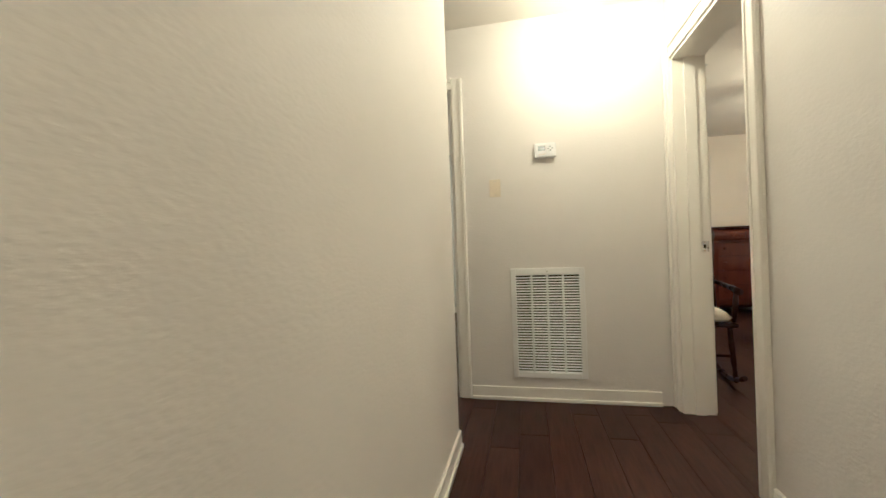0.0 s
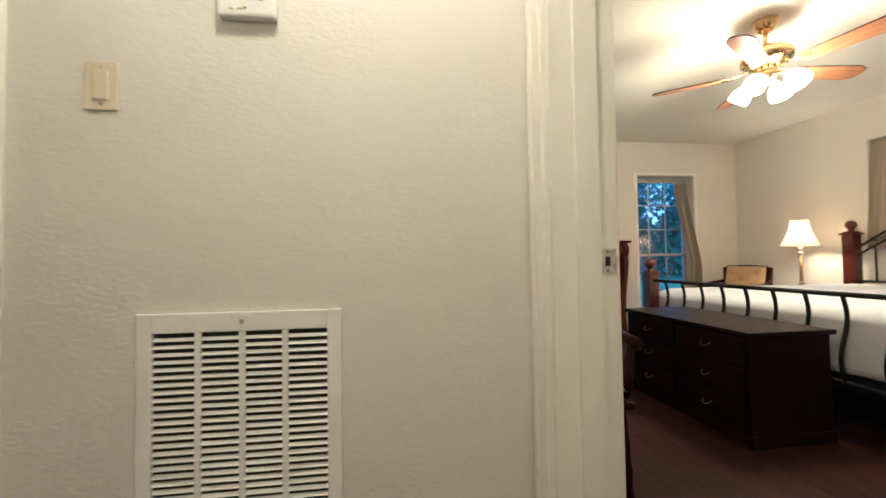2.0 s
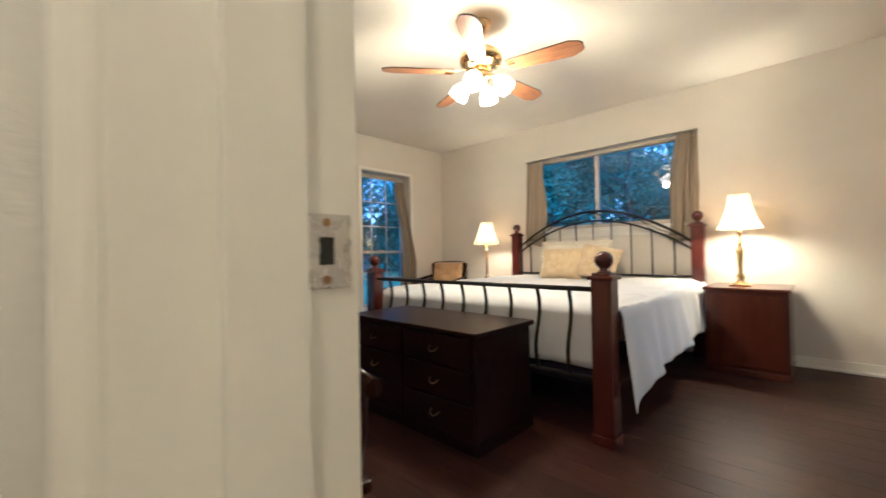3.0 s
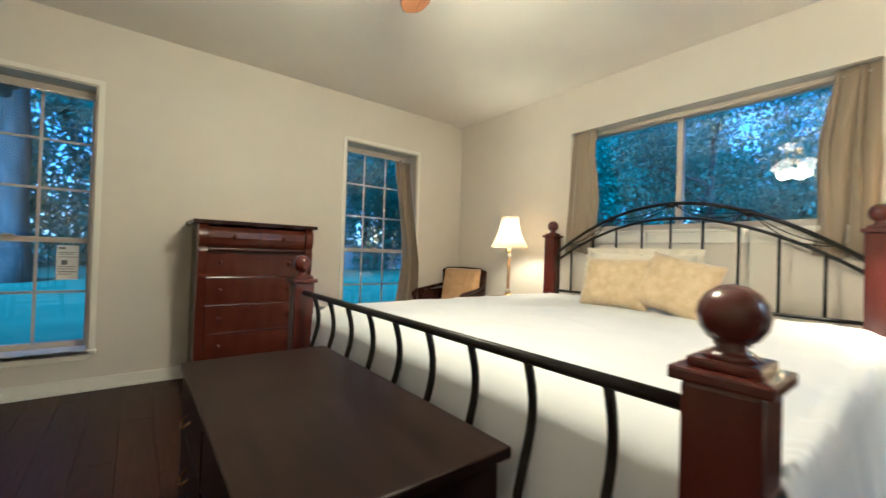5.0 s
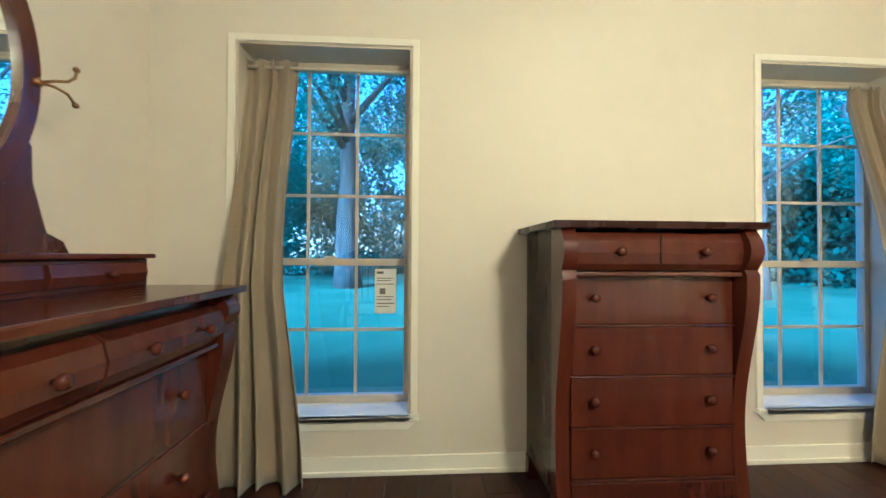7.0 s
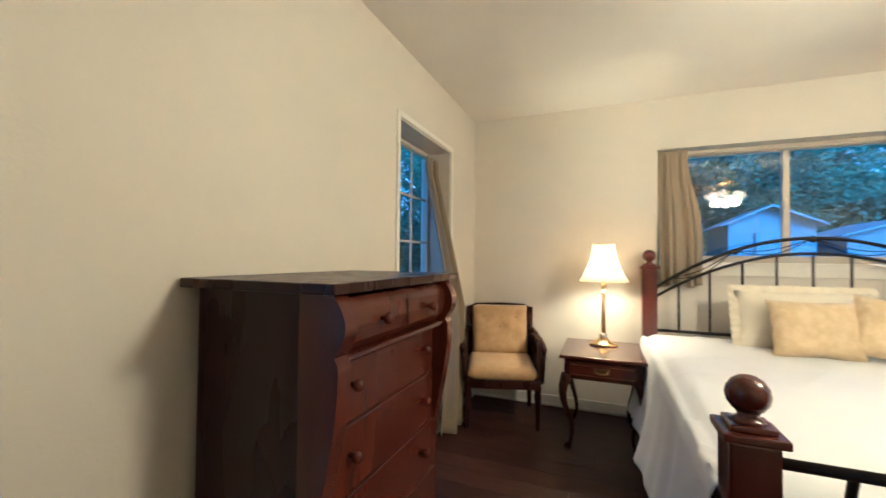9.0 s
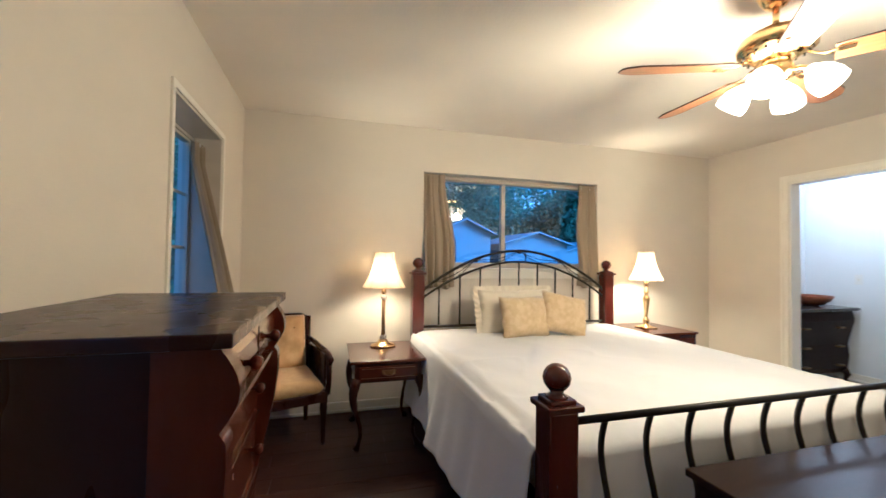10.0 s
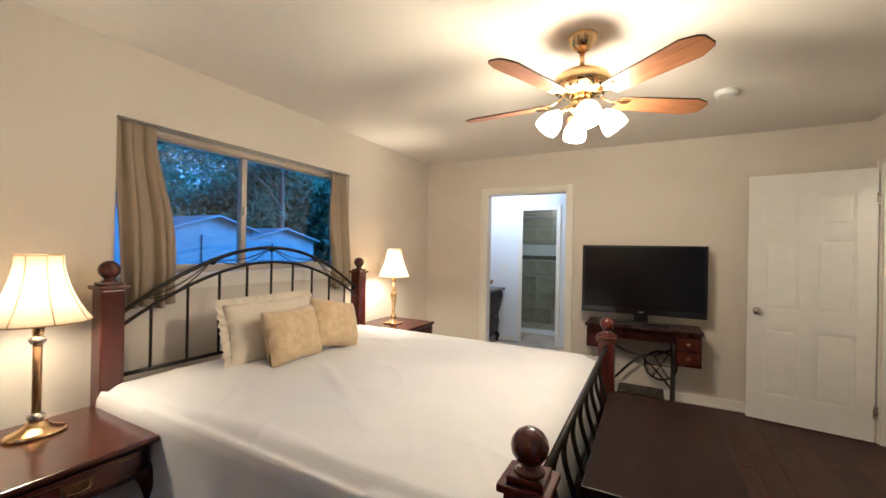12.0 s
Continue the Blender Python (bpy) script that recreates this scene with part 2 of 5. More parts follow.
def lathe(bm, rings, cx=0.0, cy=0.0, seg=20, sx=1.0, sy=1.0):
    """A turned shape from (radius, height) pairs, from the bottom up."""
    prev = None
    for r, z in rings:
        ring = [bm.verts.new((cx + sx * r * math.cos(2 * math.pi * k / seg), cy + sy * r * math.sin(2 * math.pi * k / seg), z)) for k in range(seg)]
        if prev:
            for k in range(seg):
                f = bm.faces.new((prev[k], prev[(k + 1) % seg], ring[(k + 1) % seg], ring[k]))
                f.smooth = True
        else:
            first = ring
        prev = ring
    if rings[0][0] > 1e-4:
        bm.faces.new(list(reversed(first)))
    if rings[-1][0] > 1e-4:
        bm.faces.new(prev)
    return bm


def tube(bm, pts, r, seg=8, flat=1.0):
    """A round bar along points; r a number or one per point."""
    pts = [Vector(p) for p in pts]
    rs = r if isinstance(r, (list, tuple)) else [r] * len(pts)
    prev = None
    for i, p in enumerate(pts):
        d = (pts[min(i + 1, len(pts) - 1)] - pts[max(i - 1, 0)]).normalized()
        if prev:
            side = (side - d * side.dot(d)).normalized()
        else:
            side = d.cross(Vector((0, 0, 1)))
            side = side.normalized() if side.length > 0.05 else Vector((1, 0, 0))
            side = (side - d * side.dot(d)).normalized()
        up = side.cross(d).normalized()
        ring = [bm.verts.new(p + rs[i] * (side * math.cos(2 * math.pi * k / seg) + flat * up * math.sin(2 * math.pi * k / seg))) for k in range(seg)]
        if prev:
            for k in range(seg):
                f = bm.faces.new((prev[k], prev[(k + 1) % seg], ring[(k + 1) % seg], ring[k]))
                f.smooth = True
        else:
            bm.faces.new(list(reversed(ring)))
        prev = ring
    bm.faces.new(prev)
    return bm


def slab(bm, outline, a0, a1, axis="y"):
    """A flat outline of (u, v) pairs given thickness from a0 to a1 along an axis."""
    def at(u, v, a):
        return {"x": (a, u, v), "y": (u, a, v), "z": (u, v, a)}[axis]
    lo = [bm.verts.new(at(u, v, a0)) for u, v in outline]
    hi = [bm.verts.new(at(u, v, a1)) for u, v in outline]
    bm.faces.new(lo)
    bm.faces.new(list(reversed(hi)))
    for k in range(len(lo)):
        j = (k + 1) % len(lo)
        bm.faces.new((lo[k], hi[k], hi[j], lo[j])).smooth = len(lo) > 12
    for k in range(len(lo)):
        a, b, c = (Vector(outline[(k + i) % len(lo)]) for i in (-1, 0, 1))
        if (b - a).length and (c - b).length and (b - a).angle(c - b) > 0.6:
            bm.edges.get((lo[k], hi[k])).smooth = False
    bmesh.ops.recalc_face_normals(bm, faces=bm.faces)
    return bm


def mesh(name, bm, material, smooth=False):
    bmesh.ops.recalc_face_normals(bm, faces=bm.faces)
    me = bpy.data.meshes.new(name)
    bm.to_mesh(me)
    bm.free()
    me.materials.append(material)
    if smooth:
        for p in me.polygons:
            p.use_smooth = True
    return me


def part(name, bm, material, parent, label="", smooth=False):
    ob = new(name, mesh(name, bm, material, smooth))
    ob.parent = parent
    return tagged(ob, label)


def thing(name, x, y, z, label, category, group="", turn=0.0):
    ob = new(name)
    ob.matrix_basis = pose(x, y, z, 0, 0, turn)
    ob.empty_display_size = 0.1
    return tagged(ob, label, category, group)


def solo(name, bm, material, label, category, group="", smooth=False):
    return tagged(new(name, mesh(name, bm, material, smooth)), label, category, group)


def setting(name, bm, material, label="", category=""):
    return tagged(new(name, mesh(name, bm, material)), label, category, "", "structure")


def pane(parent, corners, material):
    me = bpy.data.meshes.new("pane")
    me.from_pydata(corners, [], [(0, 1, 2, 3)])
    me.materials.append(material)
    ob = new("pane", me)
    ob.parent, ob.visible_shadow = parent, False
    return ob


def piece(name, me, parent, x, y, z, turn=0.0):
    ob = new(name, me)
    ob.parent = parent
    ob.matrix_basis = pose(x, y, z, 0, 0, turn)
    return ob


def ball_points(r, z0, n=8):
    return [(max(r * math.sin(math.pi * k / n), 0.0005), z0 + r - r * math.cos(math.pi * k / n)) for k in range(n + 1)]

# ---- the shell ----


XW, XE, YN, H = -3.733, 0.985, 4.005, 2.44
SOUTH, SOUTH2, HALLN = 0.0, -0.36, -0.16
TX, HALLS, HCX = -0.088, -1.37, 0.56


def wall_along_y(x0, x1, ya, yb, holes=(), z1=H):
    """A wall thick in x, with holes (y0, y1, z0, z1)."""
    bm, y = bmesh.new(), ya
    for h0, h1, b, t in holes:
        box(bm, x0, x1, y, h0, 0, z1)
        if b > 0:
            box(bm, x0, x1, h0, h1, 0, b)
        box(bm, x0, x1, h0, h1, t, z1)
        y = h1
    return box(bm, x0, x1, y, yb, 0, z1)


def wall_along_x(y0, y1, xa, xb, holes=(), z1=H):
    bm, x = bmesh.new(), xa
    for h0, h1, b, t in holes:
        box(bm, x, h0, y0, y1, 0, z1)
        if b > 0:
            box(bm, h0, h1, y0, y1, 0, b)
        box(bm, h0, h1, y0, y1, t, z1)
        x = h1
    return box(bm, x, xb, y0, y1, 0, z1)


WS, WN = (0.024, 0.842), (2.589, 3.392)
WZ = (0.250, 2.015)
NW, NZ = (-2.274, -0.473), (1.17, 2.05)
setting("wall_west", wall_along_y(XW - 0.24, XW, SOUTH2, YN, [(*WS, *WZ), (*WN, *WZ)]), WALL, "cream painted wall with two tall windows", "wall")
setting("wall_north", wall_along_x(YN, YN + 0.22, XW - 0.24, XE + 0.12, [(*NW, *NZ)]), WALL, "cream painted wall behind the bed", "wall")
setting("wall_east", wall_along_y(XE, XE + 0.12, SOUTH, YN, [(2.295, 3.21, 0, 2.024)]), WALL, "cream painted wall with bathroom doorway", "wall")
setting("wall_south", wall_along_x(HALLN + 0.08, SOUTH, -0.196, XE + 0.12, [(0.0, 0.775, 0, 2.04)]), WALL, "cream painted wall with the bedroom doorway", "wall")
setting("wall_south_alcove", made((XW - 0.24, -0.196, SOUTH2 - 0.12, SOUTH2, 0, H), (-0.196, -0.14, SOUTH2, HALLN + 0.08, 0, H)), WALL, "cream painted wall behind the dresser", "wall")
setting("wall_hall_north", wall_along_x(HALLN, HALLN + 0.08, TX - 0.12, 5.2, [(0.0, 0.775, 0, 2.04)]), HALLWALL, "textured off-white hall wall", "wall")
setting("wall_hall_end", wall_along_y(TX - 0.12, TX, -2.75, HALLN, [(-2.26, -1.46, 0, 2.04)]), HALLWALL, "textured off-white wall with return-air grille", "wall")
setting("wall_hall_south", made((HCX, 5.2, HALLS - 0.12, HALLS, 0, H), (HCX, HCX + 0.12, -2.75, HALLS - 0.12, 0, H), (TX, HCX, -2.75, -2.63, 0, H)), HALLWALL, "textured off-white hall wall", "wall")
setting("wall_hall_back", made((5.2, 5.3, HALLS, HALLN, 0, H)), HALLWALL, "plain off-white wall", "wall")
setting("wall_side_room", made((-3.62, -3.5, -6.4, -0.62, 0, H), (-3.5, -0.208, -6.52, -6.4, 0, H), (-3.5, -0.208, -0.62, -0.5, 0, H), (-0.208, -0.1, -6.4, -2.75, 0, H)), SIDEWALL, "pale grey painted walls of side room", "wall")
setting("wall_bath", made((2.5, 2.6, 1.6, 2.67, 0, H), (2.5, 2.6, 3.257, YN, 0, H), (2.5, 2.6, 2.67, 3.257, 2.0, H), (1.105, 2.5, 1.48, 1.6, 0, H), (XE + 0.12, 4.3, YN, YN + 0.12, 0, H)), BATHWALL, "white painted bathroom walls", "wall")
setting("ceiling", made((XW - 0.3, 5.4, -6.6, YN + 0.3, H, H + 0.12)), CEIL, "off-white textured ceiling", "ceiling")
setting("ground", made((-260, 260, -260, 260, -0.5, -0.35)), GRASS, "mown lawn at dusk", "lawn")
slabfloor = setting("floor", made((XW - 0.24, 5.3, -2.75, YN + 0.2, -0.34, -0.012)), SUBFLOOR, "dark red-brown wood plank floor", "floor")
setting("floor_side_room", made((-3.5, -0.15, -6.4, -0.62, -0.3, 0.004)), SIDEFLOOR, "dark brown carpet", "floor")
bathslab = setting("floor_bath", made((1.105, 4.3, 1.6, YN, -0.012, 0.0)), SUBFLOOR, "beige tiled bathroom floor", "floor")


def baseboard(name, runs):
    """Runs (x0, x1, y0, y1) of skirting with a shoe moulding at the foot."""
    for x0, x1, y0, y1 in runs:
        bm = made((x0, x1, y0, y1, 0.0, 0.085), bevel=0.003)
        grow = 0.010
        if x1 - x0 > y1 - y0:
            box(bm, x0, x1, y0 - grow, y1 + grow, 0.0, 0.022, bevel=0.004)
        else:
            box(bm, x0 - grow, x1 + grow, y0, y1, 0.0, 0.022, bevel=0.004)
        setting(name, bm, TRIM, "white painted baseboard with shoe moulding", "baseboard")


B = 0.014
baseboard("baseboard", [(XW, XW + B, SOUTH2 + B, YN - B), (XW, XE, YN - B, YN), (XE - B, XE, 3.275, YN - B), (XE - B, XE, B, 2.23),
                        (-0.196, -0.062, SOUTH, B), (XW, -0.196, SOUTH2, SOUTH2 + B), (TX, TX + B, -1.385, -0.245), (0.862, 5.2, HALLN - B, HALLN),
                        (HCX, 5.2, HALLS, HALLS + B), (HCX - B, HCX, -2.63, HALLS), (-3.5, -3.5 + B, -6.4, -0.62), (2.5 - B, 2.5, 3.32, 3.95)])


def casing_along_y(name, x, out, y0, y1, top, w=0.065):
    """Door trim on a wall that faces +x or -x (out is 1 or -1): two legs and a head, stepped."""
    ob = tagged(new(name), "white painted door casing", "door frame", "", "structure")
    for nm, ya, yb, za, zb in (("leg", y0 - w, y0, 0, top + w), ("leg", y1, y1 + w, 0, top + w), ("head", y0, y1, top, top + w)):
        a, b = sorted((x, x + out * 0.014))
        c, d = sorted((x, x + out * 0.022))
        bm = made((a, b, ya, yb, za, zb), bevel=0.003)
        m = 0.2 * w
        if nm == "leg":
            box(bm, *sorted((x + out * 0.002, x + out * 0.022)), (ya + 0.0015 if yb == y0 else yb - 0.022), (ya + 0.022 if yb == y0 else yb - 0.0015), za + 0.003, zb - 0.0015, bevel=0.004)
        else:
            box(bm, *sorted((x + out * 0.002, x + out * 0.022)), ya, yb, zb - 0.0235, zb - 0.0015, bevel=0.004)
        part(nm, bm, TRIM, ob)
    return ob


def casing_along_x(name, y, out, x0, x1, top, w=0.065):
    ob = tagged(new(name), "white painted door casing", "door frame", "", "structure")
    for nm, xa, xb, za, zb in (("leg", x0 - w, x0, 0, top + w), ("leg", x1, x1 + w, 0, top + w), ("head", x0, x1, top, top + w)):
        a, b = sorted((y, y + out * 0.014))
        c, d = sorted((y, y + out * 0.024))
        bm = made((xa, xb, a, b, za, zb), bevel=0.003)
        if nm == "leg":
            e = 0.0015
            box(bm, (xa + e if xb == x0 else xb - 0.024), (xa + 0.024 if xb == x0 else xb - e), *sorted((y + out * 0.002, y + out * 0.024)), za + 0.003, zb - e, bevel=0.005)
            box(bm, (xb - 0.018 if xb == x0 else xa + 0.004), (xb - 0.004 if xb == x0 else xa + 0.018), *sorted((y + out * 0.002, y + out * 0.019)), za + 0.003, zb - 0.03, bevel=0.004)
        else:
            box(bm, xa, xb, *sorted((y + out * 0.002, y + out * 0.024)), zb - 0.0255, zb - 0.0015, bevel=0.005)
        part(nm, bm, TRIM, ob)
    return ob


casing_along_x("door_frame_bedroom", HALLN, -1, 0.0, 0.775, 2.04, 0.084)
casing_along_x("door_frame_bedroom_inner", SOUTH, 1, 0.0, 0.775, 2.04, 0.06)
casing_along_y("door_frame_side_room", TX, 1, -2.26, -1.46, 2.04, 0.07)
casing_along_y("door_frame_bath", XE, -1, 2.295, 3.21, 2.024, 0.063)
casing_along_y("door_frame_shower", 2.5, -1, 2.72, 3.22, 1.98, 0.06)
jamb = setting("door_jamb", made((0.001, 0.018, HALLN - 0.003, SOUTH + 0.003, 0, 2.038), (0.757, 0.774, HALLN - 0.003, SOUTH + 0.003, 0, 2.038), (0.018, 0.757, HALLN - 0.003, SOUTH + 0.003, 2.022, 2.038), (0.0182, 0.03, -0.105, -0.048, 0, 2.021)), TRIM, "white painted door jamb with stop", "door frame")
setting("door_jamb_bath", made((XE, XE + 0.12, 2.295, 2.311, 0, 2.024), (XE, XE + 0.12, 3.194, 3.21, 0, 2.024), (XE, XE + 0.12, 2.311, 3.194, 2.008, 2.024)), TRIM, "white painted door jamb", "door frame")
setting("door_jamb_side_room", made((TX - 0.12, TX, -1.476, -1.46, 0, 2.04), (TX - 0.12, TX, -2.26, -2.244, 0, 2.04), (TX - 0.12, TX, -2.244, -1.476, 2.024, 2.04)), TRIM, "white painted door jamb", "door frame")
strike = thing("strike_plate", 0.018, -0.028, 0.95, "satin nickel strike plate screwed to door jamb", "door hardware")
bm = made((0, 0.003, -0.022, 0.022, -0.03, 0.03), bevel=0.001)
part("plate", bm, NICKEL, strike)
part("lip", made((0.0, 0.006, -0.035, -0.022, -0.018, 0.018), bevel=0.002), NICKEL, strike)
# The hole isn't cut; a thin black patch paints its shade.
part("bolt_hole_shade", made((0.0032, 0.0040, -0.006, 0.006, -0.011, 0.011)), VOID, strike, "black patch painting in the bolt hole's shade")
for z in (-0.023, 0.023):
    part("screw", lathe(bmesh.new(), [(0.0035, -0.001), (0.0035, 0.0005)], seg=8), OLDBRASS, strike).matrix_basis = pose(0.0034, 0, z, 0, 90, 0)

# ---- hall fittings ----
grille = thing("return_air_grille", TX, -0.888, 0.148, "white enamelled return-air grille on hall wall", "vent")
GW, GH = 0.454, 0.697
part("frame", made((0, 0.012, -GW / 2, -GW / 2 + 0.034, 0, GH), (0, 0.012, GW / 2 - 0.034, GW / 2, 0, GH), (0, 0.012, -GW / 2 + 0.034, GW / 2 - 0.034, 0, 0.034), (0, 0.012, -GW / 2 + 0.034, GW / 2 - 0.034, GH - 0.045, GH), bevel=0.003), WHITEPAINT, grille)
# No duct is modelled; a black sheet stands in for its shade.
part("backing", made((0.001, 0.002, -GW / 2 + 0.03, GW / 2 - 0.03, 0.03, GH - 0.04)), VOID, grille, "black sheet painting in shade behind slats")
span = GW - 0.068
for k in (1, 2, 3):
    y = -span / 2 + span * k / 4
    part("divider", made((0.003, 0.011, y - 0.007, y + 0.007, 0.034, GH - 0.045), bevel=0.001), WHITEPAINT, grille)
slat = bmesh.new()
slab(slat, [(0.010, -0.001), (0.0115, 0.0008), (0.004, 0.0075), (0.003, 0.0055)], -0.5, 0.5, "y")
slat_mesh = mesh("slat", slat, WHITEPAINT)
rows_n = 36
for k in range(4):
    y = -span / 2 + span * (k + 0.5) / 4
    for j in range(rows_n):
        ob = piece("slat", slat_mesh, grille, 0, y, 0.036 + (GH - 0.082) * j / rows_n)
        ob.scale = (1, span / 4, 1)
part("screw", lathe(bmesh.new(), [(0.006, 0), (0.005, 0.003)], seg=10), NICKEL, grille).matrix_basis = pose(0.012, 0, GH - 0.022, 0, 90, 0)

thermo = thing("thermostat", TX, -0.872, 1.541, "white programmable thermostat with grey display", "thermostat")
part("body", made((0, 0.026, -0.066, 0.066, 0, 0.09), bevel=0.007), PLASTIC, thermo)
part("display", made((0.0255, 0.0268, -0.044, 0.0, 0.042, 0.07)), LCD, thermo, "grey display")
for y, z in ((0.030, 0.066), (0.018, 0.054), (0.042, 0.054), (0.030, 0.042), (-0.034, 0.018), (-0.014, 0.018), (-0.004, 0.022)):
    part("button", made((0.025, 0.0285, y - 0.005, y + 0.005, z - 0.003, z + 0.003), bevel=0.001), INK if z > 0.03 else IVORY, thermo)
switch = thing("light_switch", TX, -1.1945, 1.314, "ivory rocker light switch on hall wall", "light switch")
part("plate", made((0, 0.006, -0.035, 0.035, 0, 0.112), bevel=0.002), IVORY, switch)
part("rocker", made((0.005, 0.0095, -0.016, 0.016, 0.023, 0.089), bevel=0.002), IVORY, switch)
for z in (0.013, 0.099):
    part("screw", made((0.0055, 0.0068, -0.003, 0.003, z - 0.003, z + 0.003)), NICKEL, switch)


def dome_light(x, y, label):
    t = thing("ceiling_light", x, y, H, label, "ceiling light")
    part("base", lathe(bmesh.new(), [(0.15, -0.03), (0.155, -0.012), (0.15, 0.0)], seg=28), WHITEPAINT, t)
    bm = lathe(bmesh.new(), [(0.001, -0.11), (0.05, -0.106), (0.09, -0.09), (0.12, -0.065), (0.135, -0.03)], seg=28)
    o = part("dome", bm, FROSTCOOL, t, "lit frosted glass dome")
    o.visible_shadow = False


dome_light(0.42, -0.62, "unseen lit frosted dome light on hall ceiling")
# This second dome is added to go with the hall fill lamp.
dome_light(3.3, -0.72, "unseen lit frosted dome light on hall ceiling")
dome_light(1.85, 3.3, "lit frosted dome light on bathroom ceiling")

# ---- windows ----


def tall_window(name, y0, y1, sticker):
    """Double-hung window in the west wall: three panes across, three rows over two."""
    z0, z1 = WZ
    w = tagged(new(name), "almond double-hung window with white trim and grid", "window", "", "structure")
    w.matrix_basis = pose(XW, (y0 + y1) / 2, z0)
    hw, hh = (y1 - y0) / 2, z1 - z0
    t = 0.032
    trim = made((0, 0.012, -hw - t, -hw, -0.0, hh + t), (0, 0.012, hw, hw + t, -0.0, hh + t), (0, 0.012, -hw, hw, hh, hh + t), bevel=0.003)
    part("trim", trim, TRIM, w)
    part("lining", made((-0.17, 0.0, -hw, -hw + 0.012, 0, hh), (-0.17, 0.0, hw - 0.012, hw, 0, hh), (-0.17, 0.0, -hw + 0.012, hw - 0.012, hh - 0.012, hh)), SASH, w)
    part("window_sill", made((-0.17, 0.03, -hw - 0.0, hw + 0.0, -0.0, 0.022), (0.0, 0.03, -hw - 0.04, hw + 0.04, -0.0, 0.022), bevel=0.004), TRIM, w)
    apron = bmesh.new()
    slab(apron, [(-hw - 0.03, 0.0), (hw + 0.03, 0.0), (hw - 0.01, -0.04), (-hw + 0.01, -0.04)], 0.0, 0.014, "x")
    part("apron", apron, TRIM, w)
    f, zm = 0.04, 0.735
    a, b = -0.205, -0.165
    part("window_frame", made((a, b, -hw, -hw + f, 0.022, hh), (a, b, hw - f, hw, 0.022, hh), (a, b, -hw + f, hw - f, hh - 0.05, hh), (a, b, -hw + f, hw - f, 0.022, 0.06), bevel=0.003), SASH, w)
    part("meeting_rail", made((a + 0.006, b + 0.012, -hw + f, hw - f, zm - 0.018, zm + 0.018), bevel=0.004), SASH, w)
    part("sash_lock", made((b + 0.010, b + 0.026, -0.03, 0.03, zm + 0.016, zm + 0.030), bevel=0.004), SASH, w)
    iw = 2 * (hw - f)
    for lo, hi, n in ((0.06, zm - 0.018, 2), (zm + 0.018, hh - 0.05, 3)):
        for k in (1, 2):
            y = -iw / 2 + iw * k / 3
            part("muntin", made((-0.192, -0.180, y - 0.008, y + 0.008, lo, hi), bevel=0.002), SASH, w)
        for k in range(1, n):
            z = lo + (hi - lo) * k / n
            part("muntin", made((-0.1915, -0.1805, -iw / 2, iw / 2, z - 0.008, z + 0.008), bevel=0.002), SASH, w)
        pane(w, [(-0.187, -iw / 2, lo), (-0.187, iw / 2, lo), (-0.187, iw / 2, hi), (-0.187, -iw / 2, hi)], GLASS)
    rod = bmesh.new()
    tube(rod, [(-0.10, -hw + 0.012, hh - 0.075), (-0.10, hw - 0.012, hh - 0.075)], 0.009)
    part("curtain_rod", rod, SASH, w, "slim curtain rod")
    if sticker:
        s = thing("energy_label", XW - 0.178, y1 - 0.135, 0.72, "white printed label stuck on window glass", "label")
        part("paper", made((0, 0.0012, -0.055, 0.055, 0, 0.23)), PAPER, s)
        for z, ya, yb, h in ((0.205, -0.045, -0.01, 0.012), (0.180, -0.045, 0.04, 0.004), (0.168, -0.045, 0.03, 0.004), (0.150, -0.045, 0.045, 0.004), (0.10, -0.03, 0.0, 0.03), (0.085, -0.045, 0.04, 0.004), (0.07, -0.045, 0.03, 0.004), (0.05, -0.045, 0.045, 0.005), (0.035, -0.045, 0.02, 0.004)):
            part("print_bar", made((0.0012, 0.0018, ya, yb, z, z + h)), INK, s)


tall_window("window_1", *WS, True)
tall_window("window_2", *WN, False)

nwin = tagged(new("window_3"), "almond sliding window above the bed", "window", "", "structure")
nwin.matrix_basis = pose((NW[0] + NW[1]) / 2, YN, NZ[0])
hw, hh = (NW[1] - NW[0]) / 2, NZ[1] - NZ[0]
part("window_sill", made((-hw, hw, -0.02, 0.15, 0.0, 0.025), bevel=0.004), TRIM, nwin)
part("apron", made((-hw - 0.02, hw + 0.02, -0.014, 0.0, -0.07, 0.0), bevel=0.004), TRIM, nwin)
part("window_frame", made((-hw, -hw + 0.04, 0.12, 0.17, 0.025, hh), (hw - 0.04, hw, 0.12, 0.17, 0.025, hh), (-hw + 0.04, hw - 0.04, 0.12, 0.17, hh - 0.05, hh), (-hw + 0.04, hw - 0.04, 0.12, 0.17, 0.025, 0.075), bevel=0.003), SASH, nwin)
part("mullion", made((-0.10, -0.06, 0.115, 0.165, 0.075, hh - 0.05), bevel=0.003), SASH, nwin)
part("latch", made((-0.09, -0.075, 0.10, 0.118, 0.42, 0.48), bevel=0.003), SASH, nwin)
for x0, x1 in ((-hw + 0.04, -0.10), (-0.06, hw - 0.04)):
    pane(nwin, [(x0, 0.144, 0.075), (x1, 0.144, 0.075), (x1, 0.144, hh - 0.05), (x0, 0.144, hh - 0.05)], GLASS)
rod = bmesh.new()
tube(rod, [(-hw, 0.06, hh - 0.045), (hw, 0.06, hh - 0.045)], 0.010)
part("curtain_rod", rod, SASH, nwin, "slim curtain rod")


